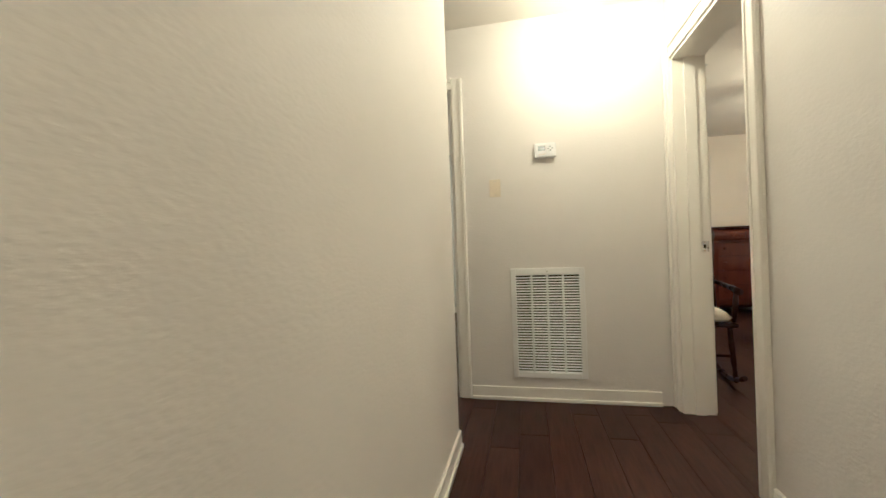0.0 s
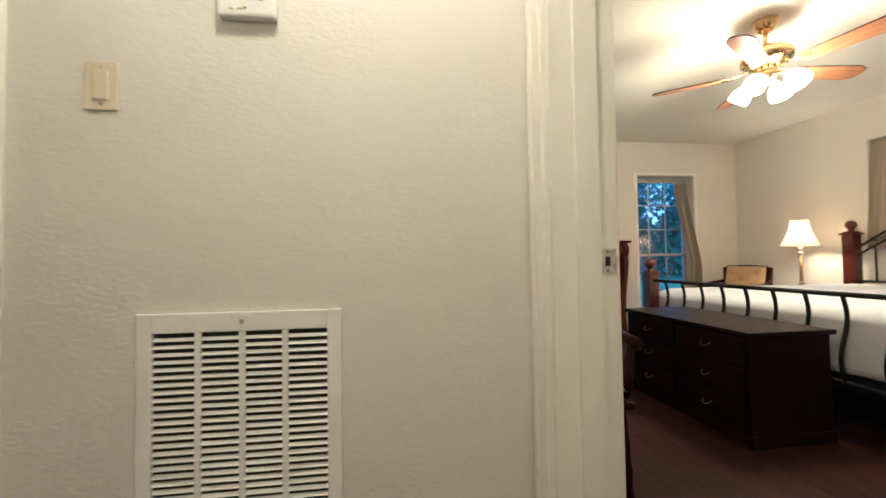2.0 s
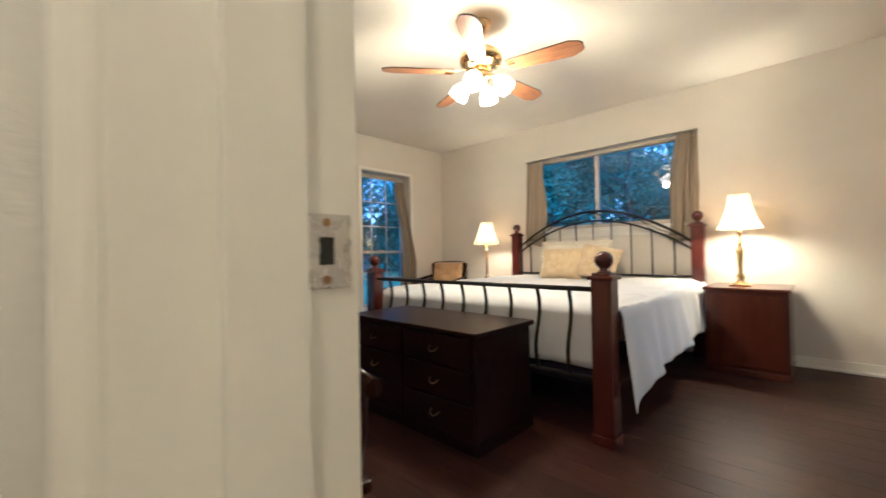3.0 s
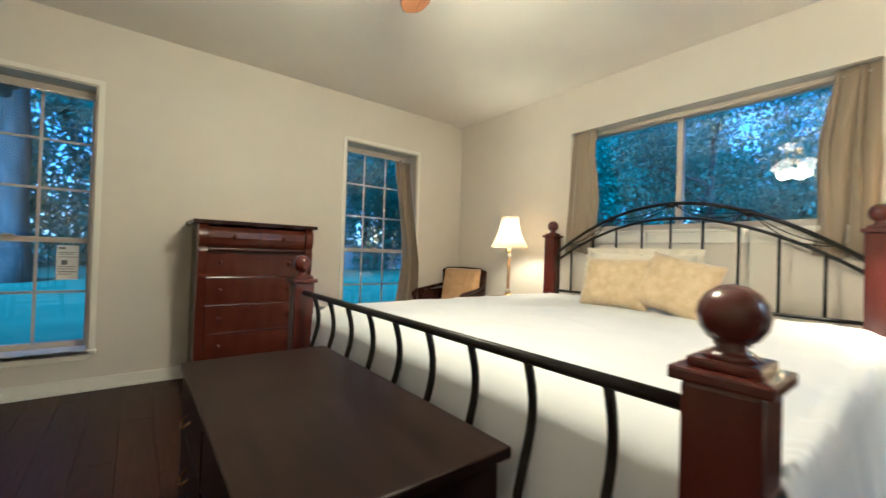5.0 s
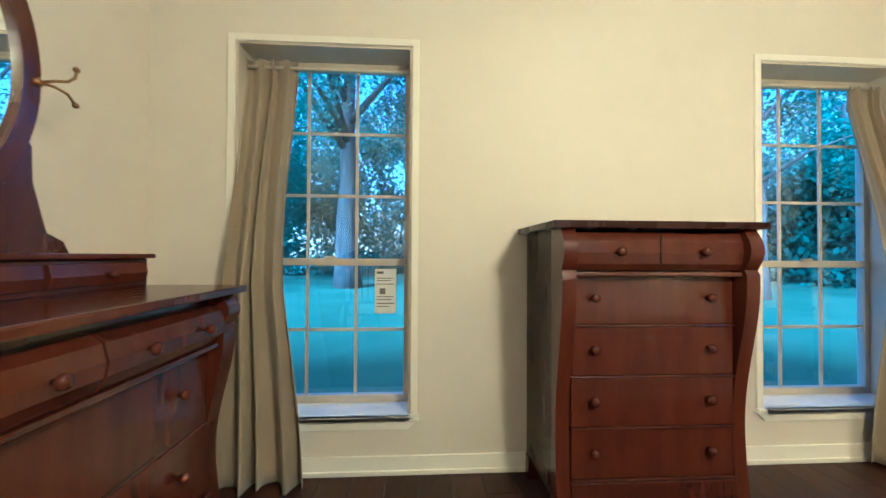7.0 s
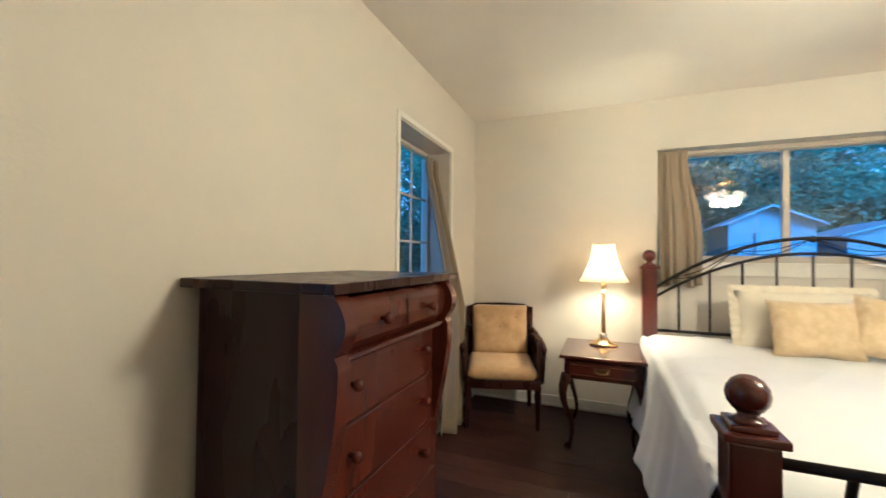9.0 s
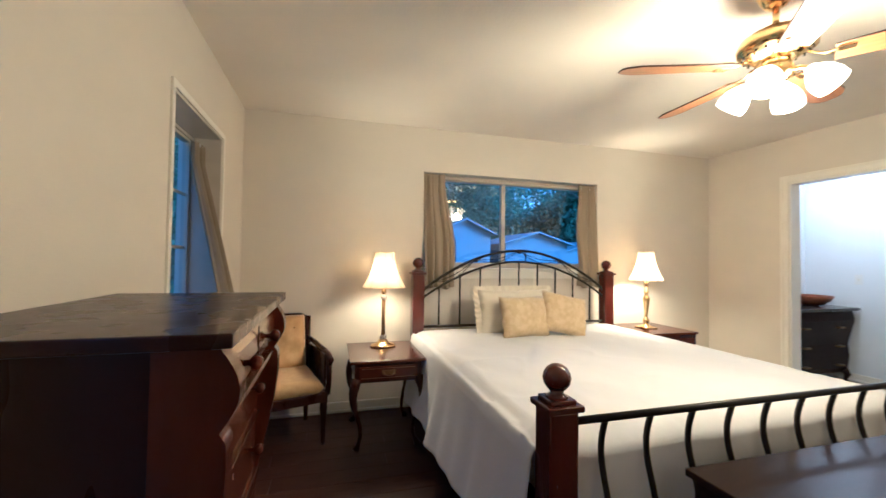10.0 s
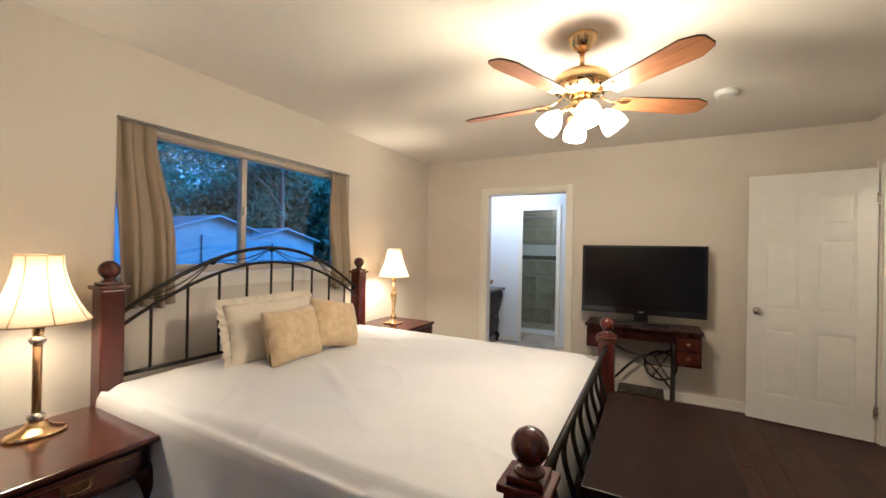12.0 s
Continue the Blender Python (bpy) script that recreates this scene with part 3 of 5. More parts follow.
def curtain(name, label, along, start, width, depth0, drape, ztop, zbot, folds, flip=1, seed=1, spread=1.0, thick=0.035):
    """Gathered cloth: along 'x' or 'y'; drape(v) gives how far it stands from the wall at height share v (0 top)."""
    rnd = random.Random(seed)
    ph = [rnd.uniform(0, 6.28) for _ in range(4)]
    nu, nv = 110, 34
    grid = []
    bm = bmesh.new()
    for j in range(nv + 1):
        v = j / nv
        row = []
        for i in range(nu + 1):
            u = i / nu
            wob = 0.02 * math.sin(2.3 * v * 3 + ph[0]) * u
            wdt = width * (1 + (spread - 1) * v ** 1.5)
            s = u * wdt + wob + 0.014 * math.sin(6.28 * folds * 0.5 * u + ph[1] + 1.3 * v) + 0.010 * math.sin(6.28 * folds * u + ph[2] + 1.2 + 0.9 * math.sin(3 * v + ph[3]))
            fold = math.sin(6.28 * folds * u + ph[2] + 0.9 * math.sin(3 * v + ph[3])) + 0.22 * math.sin(6.28 * folds * 2.1 * u + ph[3])
            amp = thick * (0.55 + 0.95 * v)
            d = depth0 + drape(v) + amp * fold * 0.55
            z = ztop + (zbot - ztop) * v + 0.012 * math.sin(9 * u + ph[1]) * v
            c = start + flip * s
            row.append(bm.verts.new((d, c, z) if along == "y" else (c, d, z)))
        grid.append(row)
    for j in range(nv):
        for i in range(nu):
            f = bm.faces.new((grid[j][i], grid[j][i + 1], grid[j + 1][i + 1], grid[j + 1][i]))
            f.smooth = True
    ob = solo(name, bm, CURTAIN, label, "curtain", "curtains", True)
    sol = ob.modifiers.new("thickness", "SOLIDIFY")
    sol.thickness = 0.003
    return ob


def bulge(v):
    return 0.0 if v < 0.06 else min(1.0, (v - 0.06) / 0.5) * 0.205


curtain("curtain", "taupe gathered curtain drawn aside and trailing on floor", "y", WS[0] + 0.015, 0.20, XW - 0.10, bulge, 1.975, 0.012, 3.6, 1, 3, 1.6, 0.05)
curtain("curtain", "taupe gathered curtain drawn aside and trailing on floor", "y", WN[1] - 0.015, 0.19, XW - 0.10, bulge, 1.945, 0.012, 3.6, -1, 8, 1.5, 0.05)
curtain("curtain", "short taupe curtain gathered at window above bed", "x", NW[0] + 0.01, 0.23, YN + 0.05, lambda v: -0.09 * min(1, v / 0.8), 2.045, 1.02, 4, 1, 5, 1.25, 0.03)
curtain("curtain", "short taupe curtain gathered at window above bed", "x", NW[1] - 0.01, 0.21, YN + 0.05, lambda v: -0.09 * min(1, v / 0.8), 2.045, 1.02, 4, -1, 6, 1.2, 0.03)

# ---- bed ----
bed = thing("bed", -1.404, 2.817, 0.0, "cherry four-post bed with black iron headboard and footboard", "bed")
BX, BYF, BYH = 0.940, -1.06, 1.06


def bed_post(x, y, top):
    p = part("post", made((x - 0.05, x + 0.05, y - 0.05, y + 0.05, 0.05, top - 0.125), bevel=0.008), CHERRY, bed)
    part("foot", made((x - 0.056, x + 0.056, y - 0.056, y + 0.056, 0.0, 0.05), bevel=0.006), CHERRY, p)
    part("cap", made((x - 0.063, x + 0.063, y - 0.063, y + 0.063, top - 0.125, top - 0.105), (x - 0.045, x + 0.045, y - 0.045, y + 0.045, top - 0.105, top - 0.09), bevel=0.005), CHERRY, p)
    part("finial", lathe(bmesh.new(), [(0.038, top - 0.09), (0.030, top - 0.083), (0.020, top - 0.076), (0.024, top - 0.070)] + [(r, z + top - 0.075) for r, z in ball_points(0.046, 0.0)][1:], x, y, 24), CHERRY, p)


for x, y, top in ((-BX, BYF, 0.928), (BX, BYF, 0.928), (-BX, BYH, 1.268), (BX, BYH, 1.268)):
    bed_post(x, y, top)
rail = bmesh.new()
tube(rail, [(-BX, BYF, 0.752), (BX, BYF, 0.752)], 0.013, 10)
part("foot_rail", rail, IRON, bed, "black iron top rail")
rail = bmesh.new()
tube(rail, [(-BX, BYF, 0.30), (BX, BYF, 0.30)], 0.012, 10)
part("foot_rail_lower", rail, IRON, bed, "black iron lower rail")
for k in range(9):
    x = -BX + 2 * BX * (k + 1) / 10
    s = bmesh.new()
    tube(s, [(x, BYF + 0.024 * math.sin(2 * math.pi * j / 14), 0.75 - 0.45 * j / 14) for j in range(15)], 0.0105, 8)
    part("spindle", s, IRON, bed, "curved black iron spindle")


def arch(x, base, rise):
    return base + rise * (1 - (x / BX) ** 2) ** 0.9 if abs(x) < BX else base


for base, rise, r, nm in ((0.965, 0.395, 0.012, "head_arch"), (0.905, 0.355, 0.010, "head_arch_inner")):
    s = bmesh.new()
    n = 28
    tube(s, [(-BX + 2 * BX * k / n, BYH, base + rise * math.sin(math.pi * k / n) ** 0.85) for k in range(n + 1)], r, 8)
    part(nm, s, IRON, bed, "black iron arched rail")
s = bmesh.new()
tube(s, [(-BX, BYH, 0.70), (BX, BYH, 0.70)], 0.011, 8)
part("head_rail", s, IRON, bed, "black iron lower rail")
for k in range(9):
    x = -BX + 2 * BX * (k + 1) / 10
    s = bmesh.new()
    tube(s, [(x, BYH, 0.70), (x, BYH, 0.905 + 0.355 * math.sin(math.pi * (k + 1) / 10) ** 0.85)], 0.008, 8)
    part("upright", s, IRON, bed, "black iron upright")
for x0, x1 in ((-0.80, -0.42), (-0.42, 0.0), (0.0, 0.42), (0.42, 0.80)):
    for dip in (0.035, 0.065):
        s = bmesh.new()
        pts = []
        for k in range(9):
            u = k / 8
            x = x0 + (x1 - x0) * u
            z0 = 0.965 + 0.395 * math.sin(math.pi * (x0 + BX) / (2 * BX)) ** 0.85
            z1 = 0.965 + 0.395 * math.sin(math.pi * (x1 + BX) / (2 * BX)) ** 0.85
            pts.append((x, BYH + 0.004, z0 + (z1 - z0) * u - dip * math.sin(math.pi * u)))
        tube(s, pts, 0.0035, 6)
        part("swag", s, IRON, bed, "thin iron swag")
for x in (-0.42, 0.0, 0.42):
    z = 0.965 + 0.395 * math.sin(math.pi * (x + BX) / (2 * BX)) ** 0.85
    part("rosette", lathe(bmesh.new(), ball_points(0.022, z - 0.03), x, BYH, 12, 1.2, 0.6), IRON, bed)
part("side_rail", made((-BX - 0.015, -BX + 0.015, BYF + 0.05, BYH - 0.05, 0.26, 0.36), bevel=0.004), ESPRESSO, bed)
part("side_rail", made((BX - 0.015, BX + 0.015, BYF + 0.05, BYH - 0.05, 0.26, 0.36), bevel=0.004), ESPRESSO, bed)
part("box_spring", made((-BX + 0.02, BX - 0.02, BYF + 0.06, BYH - 0.06, 0.24, 0.44), bevel=0.02), NAVY, bed, "dark box spring")
part("mattress", made((-BX + 0.01, BX - 0.01, BYF + 0.055, BYH - 0.05, 0.44, 0.645), bevel=0.04), LINEN, bed)
for y in (-0.8, 0.0, 0.8):
    part("slat_leg", made((-0.03, 0.03, y - 0.03, y + 0.03, 0.0, 0.24)), ESPRESSO, bed)


def bedsheet():
    """One white sheet: flat top with wrinkles, falling in folds on both sides and tucked at the foot."""
    rnd = random.Random(11)
    bm = bmesh.new()
    nx, ny = 190, 150
    half, drop_w, drop_e = 0.965, 0.50, 0.40
    grid = []
    for j in range(ny + 1):
        v = j / ny
        y = BYF + 0.05 + (BYH - 0.06 - BYF - 0.05) * v
        row = []
        dw = drop_w * (1.0 - 0.10 * v)
        de = drop_e * (1.05 - 0.25 * v + 0.22 * max(0, 0.12 - v) / 0.12)
        for i in range(nx + 1):
            s = -half - dw + (2 * half + dw + de) * i / nx
            over = abs(s) - half
            ripple = math.sin(9 * y + 1.7) + 0.6 * math.sin(17 * y + 0.4) + 0.4 * math.sin(29 * y)
            if over > 0:
                side = -1 if s < 0 else 1
                q = over / (dw if s < 0 else de)
                flare = 0.015 + 0.030 * q * (1 + 0.55 * ripple) + (0.045 * q * q if s < 0 else 0.03 * q)
                x = side * (half + min(over, 0.04) * 0.6 + flare)
                z = 0.665 - max(0.0, over - 0.012) - 0.01 * min(1, over / 0.03)
                x += 0.006 * noise.noise((3 * s, 5 * y, 0))
            else:
                x = s
                z = 0.676 + 0.010 * noise.noise((1.6 * s, 1.6 * y, 1.0)) + 0.006 * noise.noise((5 * s + 3 * y, 4 * y - 2 * s, 4.0))
                z += 0.012 * max(0, 1 - abs(s * 0.6 + 0.35 - y * 0.4 - 0.1) / 0.035) * max(0, 1 - abs(y - 0.1) / 0.5)
                crease = 1 - abs(noise.noise((1.1 * s + 0.7 * y, 2.3 * y - 1.2 * s, 9.0)))
                cross = 1 - abs(noise.noise((2.6 * s - 1.1 * y, 1.0 * y + 0.8 * s, 17.0)))
                z += 0.0055 * crease ** 14 + 0.004 * cross ** 16
                z -= 0.03 * max(0, abs(s) / half - 0.94) / 0.06
            if v < 0.06:
                z -= (0.06 - v) / 0.06 * (0.34 if over <= 0 else 0.0) * 1.0
                yy = BYF + 0.044 - 0.014 * (0.06 - v) / 0.06
                row.append(bm.verts.new((x, (yy + 0.004 * math.sin(11 * s)) if over <= 0 else y, z)))
            else:
                row.append(bm.verts.new((x, y, z)))
        grid.append(row)
    for j in range(ny):
        for i in range(nx):
            f = bm.faces.new((grid[j][i], grid[j][i + 1], grid[j + 1][i + 1], grid[j + 1][i]))
            f.smooth = True
    for vert in bm.verts:
        vert.co += Vector((-1.404, 2.817, 0))
    ob = solo("bed_sheet", bm, SHEET, "rumpled white flat sheet spread over bed", "bed sheet", "", True)
    ob.modifiers.new("thickness", "SOLIDIFY").thickness = 0.004


bedsheet()


def pillow(name, label, x, y, z, w, h, d, tilt, turn, material, ruffle=False):
    """A stuffed pillow standing on its edge: w wide, h tall, d thick."""
    bm = bmesh.new()
    n = 18
    for face in (1, -1):
        g = []
        for j in range(n + 1):
            row = []
            for i in range(n + 1):
                u, v = 2 * i / n - 1, 2 * j / n - 1
                plump = (max(0, 1 - u ** 4) * max(0, 1 - v ** 4)) ** 0.5
                pinch = 1 - 0.07 * (v * v) * (1 - abs(u)) - 0.0
                pinch2 = 1 - 0.07 * (u * u) * (1 - abs(v))
                wob = 0.010 * noise.noise((3 * u + x, 3 * v, face))
                row.append(bm.verts.new((u * w / 2 * pinch2, face * (d / 2 * plump + 0.004) + wob, v * h / 2 * pinch)))
            g.append(row)
        for j in range(n):
            for i in range(n):
                f = bm.faces.new((g[j][i], g[j][i + 1], g[j + 1][i + 1], g[j + 1][i]))
                f.smooth = True
    bmesh.ops.remove_doubles(bm, verts=bm.verts, dist=0.009)
    if ruffle:
        edge = []
        for k in range(120):
            a = 2 * math.pi * k / 120
            c, s = math.cos(a), math.sin(a)
            r = 1 / max(abs(c), abs(s))
            wav = 0.012 * math.sin(a * 34)
            edge.append((bm.verts.new((c * r * w / 2 * 0.95, 0, s * r * h / 2 * 0.95)), bm.verts.new((c * r * (w / 2 + 0.035), wav, s * r * (h / 2 + 0.035)))))
        for k in range(120):
            a, b = edge[k], edge[(k + 1) % 120]
            bm.faces.new((a[0], a[1], b[1], b[0]))
    ob = solo(name, bm, material, label, "pillow", "pillows on the bed", True)
    ob.matrix_basis = pose(x, y, z, tilt, 0, turn)
    return ob


pillow("pillow", "cream bed pillow with ruffled edge leaning on headboard", -1.53, 3.68, 0.835, 0.68, 0.38, 0.15, -14, 3, LINEN, True)
pillow("cushion", "gold patterned square throw cushion on bed", -1.56, 3.47, 0.825, 0.42, 0.33, 0.14, -18, 4, DAMASK)
tipped = pillow("cushion", "gold patterned square throw cushion tipped against another", -1.20, 3.47, 0.835, 0.40, 0.34, 0.14, -24, -14, DAMASK)
tipped.matrix_basis = pose(-1.20, 3.47, 0.835, -22, 12, -6)

# ---- foot chest ----
chest = thing("low_chest", -1.354, 1.453, 0.0, "low espresso-stained wooden chest of drawers", "chest")
CW, CD, CH = 1.047, 0.505, 0.575
part("body", made((-CW / 2 + 0.02, CW / 2 - 0.02, -CD / 2 + 0.02, CD / 2 - 0.02, 0.04, CH - 0.025), bevel=0.004), ESPRESSO, chest)
part("top", made((-CW / 2, CW / 2, -CD / 2, CD / 2, CH - 0.025, CH), bevel=0.005), ESPRESSO, chest)
part("plinth", made((-CW / 2 + 0.01, CW / 2 - 0.01, -CD / 2 + 0.012, CD / 2 - 0.012, 0.0, 0.06), bevel=0.004), ESPRESSO, chest)
for i in range(2):
    for j in range(3):
        x0, z0 = -CW / 2 + 0.035 + i * (CW - 0.06) / 2, 0.075 + j * 0.16
        d = part("drawer_front", made((x0, x0 + (CW - 0.09) / 2, -CD / 2 + 0.006, -CD / 2 + 0.022, z0, z0 + 0.15), bevel=0.005), ESPRESSO, chest)
        cx = x0 + (CW - 0.09) / 4
        s = bmesh.new()
        tube(s, [(cx - 0.03, -CD / 2 + 0.006, z0 + 0.085), (cx - 0.022, -CD / 2 - 0.012, z0 + 0.07), (cx, -CD / 2 - 0.016, z0 + 0.062), (cx + 0.022, -CD / 2 - 0.012, z0 + 0.07), (cx + 0.03, -CD / 2 + 0.006, z0 + 0.085)], 0.004, 6)
        part("pull", s, OLDBRASS, d, "dark drop pull")

# ---- tall chest of drawers ----


def knob(parent, x, y, z, turn, r=0.017, material=MAHOGX):
    bm = lathe(bmesh.new(), [(0.007, 0), (0.006, 0.010), (r * 0.7, 0.013), (r, 0.020), (r * 0.92, 0.029), (r * 0.5, 0.034), (0.0005, 0.0355)], seg=16)
    o = part("knob", bm, material, parent, "turned wooden knob")
    o.matrix_basis = Matrix.Translation((x, y, z)) @ pose(0, 0, 0, 0, 90, turn)
    return o


def scroll(depth, height, fwd=0.055):
    """Side outline of an S-scroll front column: (out, up) pairs."""
    pts = []
    n = 60
    for k in range(n + 1):
        v = k / n
        out = depth + fwd * (0.55 * math.sin(math.pi * 2 * (v - 0.06)) * (0.5 + v) * -1)
        if v < 0.10:
            out = depth + fwd * (0.9 - 4 * v)
        if v > 0.86:
            out = depth + fwd * (0.45 + 0.6 * math.sin(math.pi * (v - 0.86) / 0.14))
        pts.append((out, height * v))
    return pts


tall = thing("tall_chest_of_drawers", XW, 1.750, 0.0, "tall empire mahogany chest of drawers with scrolled front", "chest of drawers")
TW = 0.744
tall.matrix_basis = pose(XW, 1.750, 0.0) @ Matrix.Diagonal((1.10, 0.985, 1.005, 1))
# Carcass made darker than the front to paint shade on its unlit side.
part("carcass", made((0.03, 0.40, -TW / 2 + 0.005, TW / 2 - 0.005, 0.10, 1.118), bevel=0.004), DARKSHADEMAHOG, tall)
part("top", made((0.008, 0.476, -0.407, 0.407, 1.118, 1.144), bevel=0.004), DARKSHADEMAHOG, tall)
for s in (-1, 1):
    bm = bmesh.new()
    y0 = s * (TW / 2 - 0.024)
    prof = scroll(0.425, 1.118)
    slab(bm, [(0.36, 0.0)] + prof + [(0.36, 1.118)], y0 - 0.026, y0 + 0.026, "y")
    part("scroll_column", bm, MAHOGX, tall)
    part("back_leg", made((0.03, 0.08, y0 - 0.024, y0 + 0.024, 0.0, 0.10), bevel=0.004), MAHOG, tall)
part("top_rail", made((0.36, 0.452, -TW / 2 + 0.05, TW / 2 - 0.05, 0.945, 0.962), bevel=0.005), MAHOG, tall)
bm = bmesh.new()
slab(bm, [(0.36, 0.966), (0.43, 0.968), (0.447, 0.99), (0.455, 1.03), (0.452, 1.07), (0.437, 1.105), (0.40, 1.114), (0.36, 1.114)], -TW / 2 + 0.052, TW / 2 - 0.052, "y")
d = part("bow_drawer", bm, MAHOGX, tall, "bowed flame-mahogany top drawer")
for y in (-0.16, 0.16):
    knob(d, 0.452, y, 1.035, 0)
part("seam", made((0.4535, 0.4565, -0.002, 0.002, 0.985, 1.09)), ESPRESSO, d)
for k in range(4):
    z = 0.205 + 0.187 * k
    d = part("drawer", made((0.37, 0.410, -TW / 2 + 0.055, TW / 2 - 0.055, z, z + 0.178), bevel=0.004), MAHOGX, tall)
    for y in (-0.235, 0.215):
        knob(d, 0.410, y, z + 0.10, 0)
    part("divider", made((0.37, 0.418, -TW / 2 + 0.05, TW / 2 - 0.05, z - 0.009, z), bevel=0.003), MAHOG, tall)
    if k >= 2:
        # Uncut keyhole, its shade painted as a black patch.
        part("keyhole_shade", made((0.4095, 0.4112, -0.014, -0.008, z + 0.13, z + 0.146)), VOID, d)
part("base_rail", made((0.37, 0.425, -TW / 2 + 0.05, TW / 2 - 0.05, 0.13, 0.196), bevel=0.004), MAHOG, tall)

# ---- dresser with oval mirror ----
dres = thing("dresser", -2.780, -0.335, 0.0, "empire mahogany dresser with oval swing mirror", "dresser")
DW, DD, DH = 1.25, 0.555, 0.905
part("carcass", made((-DW / 2 + 0.03, DW / 2 - 0.03, 0.02, DD - 0.09, 0.12, DH - 0.025), bevel=0.004), MAHOG, dres)
part("top", made((-DW / 2 - 0.018, DW / 2 + 0.018, 0.0, DD, DH - 0.026, DH), bevel=0.006), MAHOGX, dres)
for s in (-1, 1):
    bm = bmesh.new()
    x0 = s * (DW / 2 - 0.045)
    slab(bm, [(DD - 0.15, 0.0)] + [(o + DD - 0.475, z) for o, z in scroll(0.40, DH - 0.026)] + [(DD - 0.15, DH - 0.026)], x0 - 0.045, x0 + 0.045, "x")
    part("scroll_column", bm, MAHOGX, dres)
    part("back_leg", made((x0 - 0.03, x0 + 0.03, 0.02, 0.08, 0.0, 0.12), bevel=0.004), MAHOG, dres)
for k in range(2):
    x0 = -DW / 2 + 0.10 + k * (DW - 0.20) / 2
    bm = bmesh.new()
    slab(bm, [(DD - 0.12, 0.715), (DD - 0.05, 0.717), (DD - 0.03, 0.75), (DD - 0.025, 0.785), (DD - 0.035, 0.825), (DD - 0.06, 0.845), (DD - 0.12, 0.848)], x0 + 0.004, x0 + (DW - 0.2) / 2 - 0.004, "x")
    d = part("bow_drawer", bm, MAHOGX, dres, "bowed top drawer")
    for u in (0.25, 0.75):
        knob(d, x0 + u * (DW - 0.2) / 2, DD - 0.028, 0.782, 90)
part("mid_rail", made((-DW / 2 + 0.09, DW / 2 - 0.09, DD - 0.13, DD - 0.045, 0.695, 0.712), bevel=0.005), MAHOG, dres)
for k in range(2):
    z = 0.19 + 0.255 * k
    d = part("drawer", made((-DW / 2 + 0.095, DW / 2 - 0.095, DD - 0.13, DD - 0.085, z, z + 0.243), bevel=0.005), MAHOGX, dres)
    for x in (-0.36, 0.36):
        knob(d, x, DD - 0.085, z + 0.14, 90)
part("base_rail", made((-DW / 2 + 0.09, DW / 2 - 0.09, DD - 0.13, DD - 0.07, 0.11, 0.185), bevel=0.006), MAHOG, dres)
bx = part("glove_box", made((-0.60, 0.60, 0.02, 0.215, DH, DH + 0.10), bevel=0.006), MAHOG, dres, "low box of small drawers under mirror")
part("box_top", made((-0.615, 0.615, 0.01, 0.235, DH + 0.10, DH + 0.117), bevel=0.005), MAHOGX, bx)
for x0, x1 in ((-0.575, -0.20), (-0.18, 0.18), (0.20, 0.575)):
    bm = bmesh.new()
    slab(bm, [(0.20, DH + 0.012), (0.225, DH + 0.02), (0.233, DH + 0.05), (0.225, DH + 0.085), (0.20, DH + 0.09)], x0, x1, "x")
    d = part("small_drawer", bm, MAHOGX, bx)
    knob(d, (x0 + x1) / 2, 0.232, DH + 0.052, 90, 0.011)
MZ, MA, MB, MY = 1.500, 0.272, 0.370, 0.125
mir = thing("oval_mirror", -2.745, -0.335, 0.0, "oval mirror in mahogany frame on scrolled supports", "mirror")


def oval(bm, a0, b0, a1, b1, y0, y1, n=56):
    """A ring between two ovals, y0 to y1 thick."""
    rings = []
    for a, b, y in ((a0, b0, y0), (a1, b1, y0), (a1, b1, y1), (a0, b0, y1)):
        rings.append([bm.verts.new((a * math.cos(2 * math.pi * k / n), y, MZ + b * math.sin(2 * math.pi * k / n))) for k in range(n)])
    for q in range(4):
        r, t = rings[q], rings[(q + 1) % 4]
        for k in range(n):
            bm.faces.new((r[k], r[(k + 1) % n], t[(k + 1) % n], t[k])).smooth = False
    return bm


part("frame", oval(bmesh.new(), MA - 0.028, MB - 0.028, MA + 0.022, MB + 0.022, MY - 0.012, MY + 0.018), MAHOGX, mir)
part("frame_bead", oval(bmesh.new(), MA - 0.034, MB - 0.034, MA - 0.022, MB - 0.022, MY + 0.004, MY + 0.024), MAHOG, mir)
bm = bmesh.new()
n = 56
slab(bm, [((MA - 0.03) * math.cos(2 * math.pi * k / n), MZ + (MB - 0.03) * math.sin(2 * math.pi * k / n)) for k in range(n)], MY, MY + 0.008, "y")
part("glass", bm, MIRROR, mir, "silvered mirror glass")
bm = bmesh.new()
base = DH + 0.117
left = [(-0.42, base), (0.42, base), (0.40, base + 0.035), (0.345, base + 0.06), (0.325, base + 0.12), (0.30, base + 0.20), (0.295, base + 0.30)]
inner = [((MA + 0.0) * math.cos(a), MZ + (MB + 0.0) * math.sin(a)) for a in [radians(-20 - 140 * k / 24) for k in range(25)]]
right = [(-0.295, base + 0.30), (-0.30, base + 0.20), (-0.325, base + 0.12), (-0.345, base + 0.06), (-0.40, base + 0.035)]
slab(bm, left + inner + right, MY - 0.026, MY - 0.004, "y")
part("support", bm, MAHOG, mir, "scrolled mahogany mirror support")
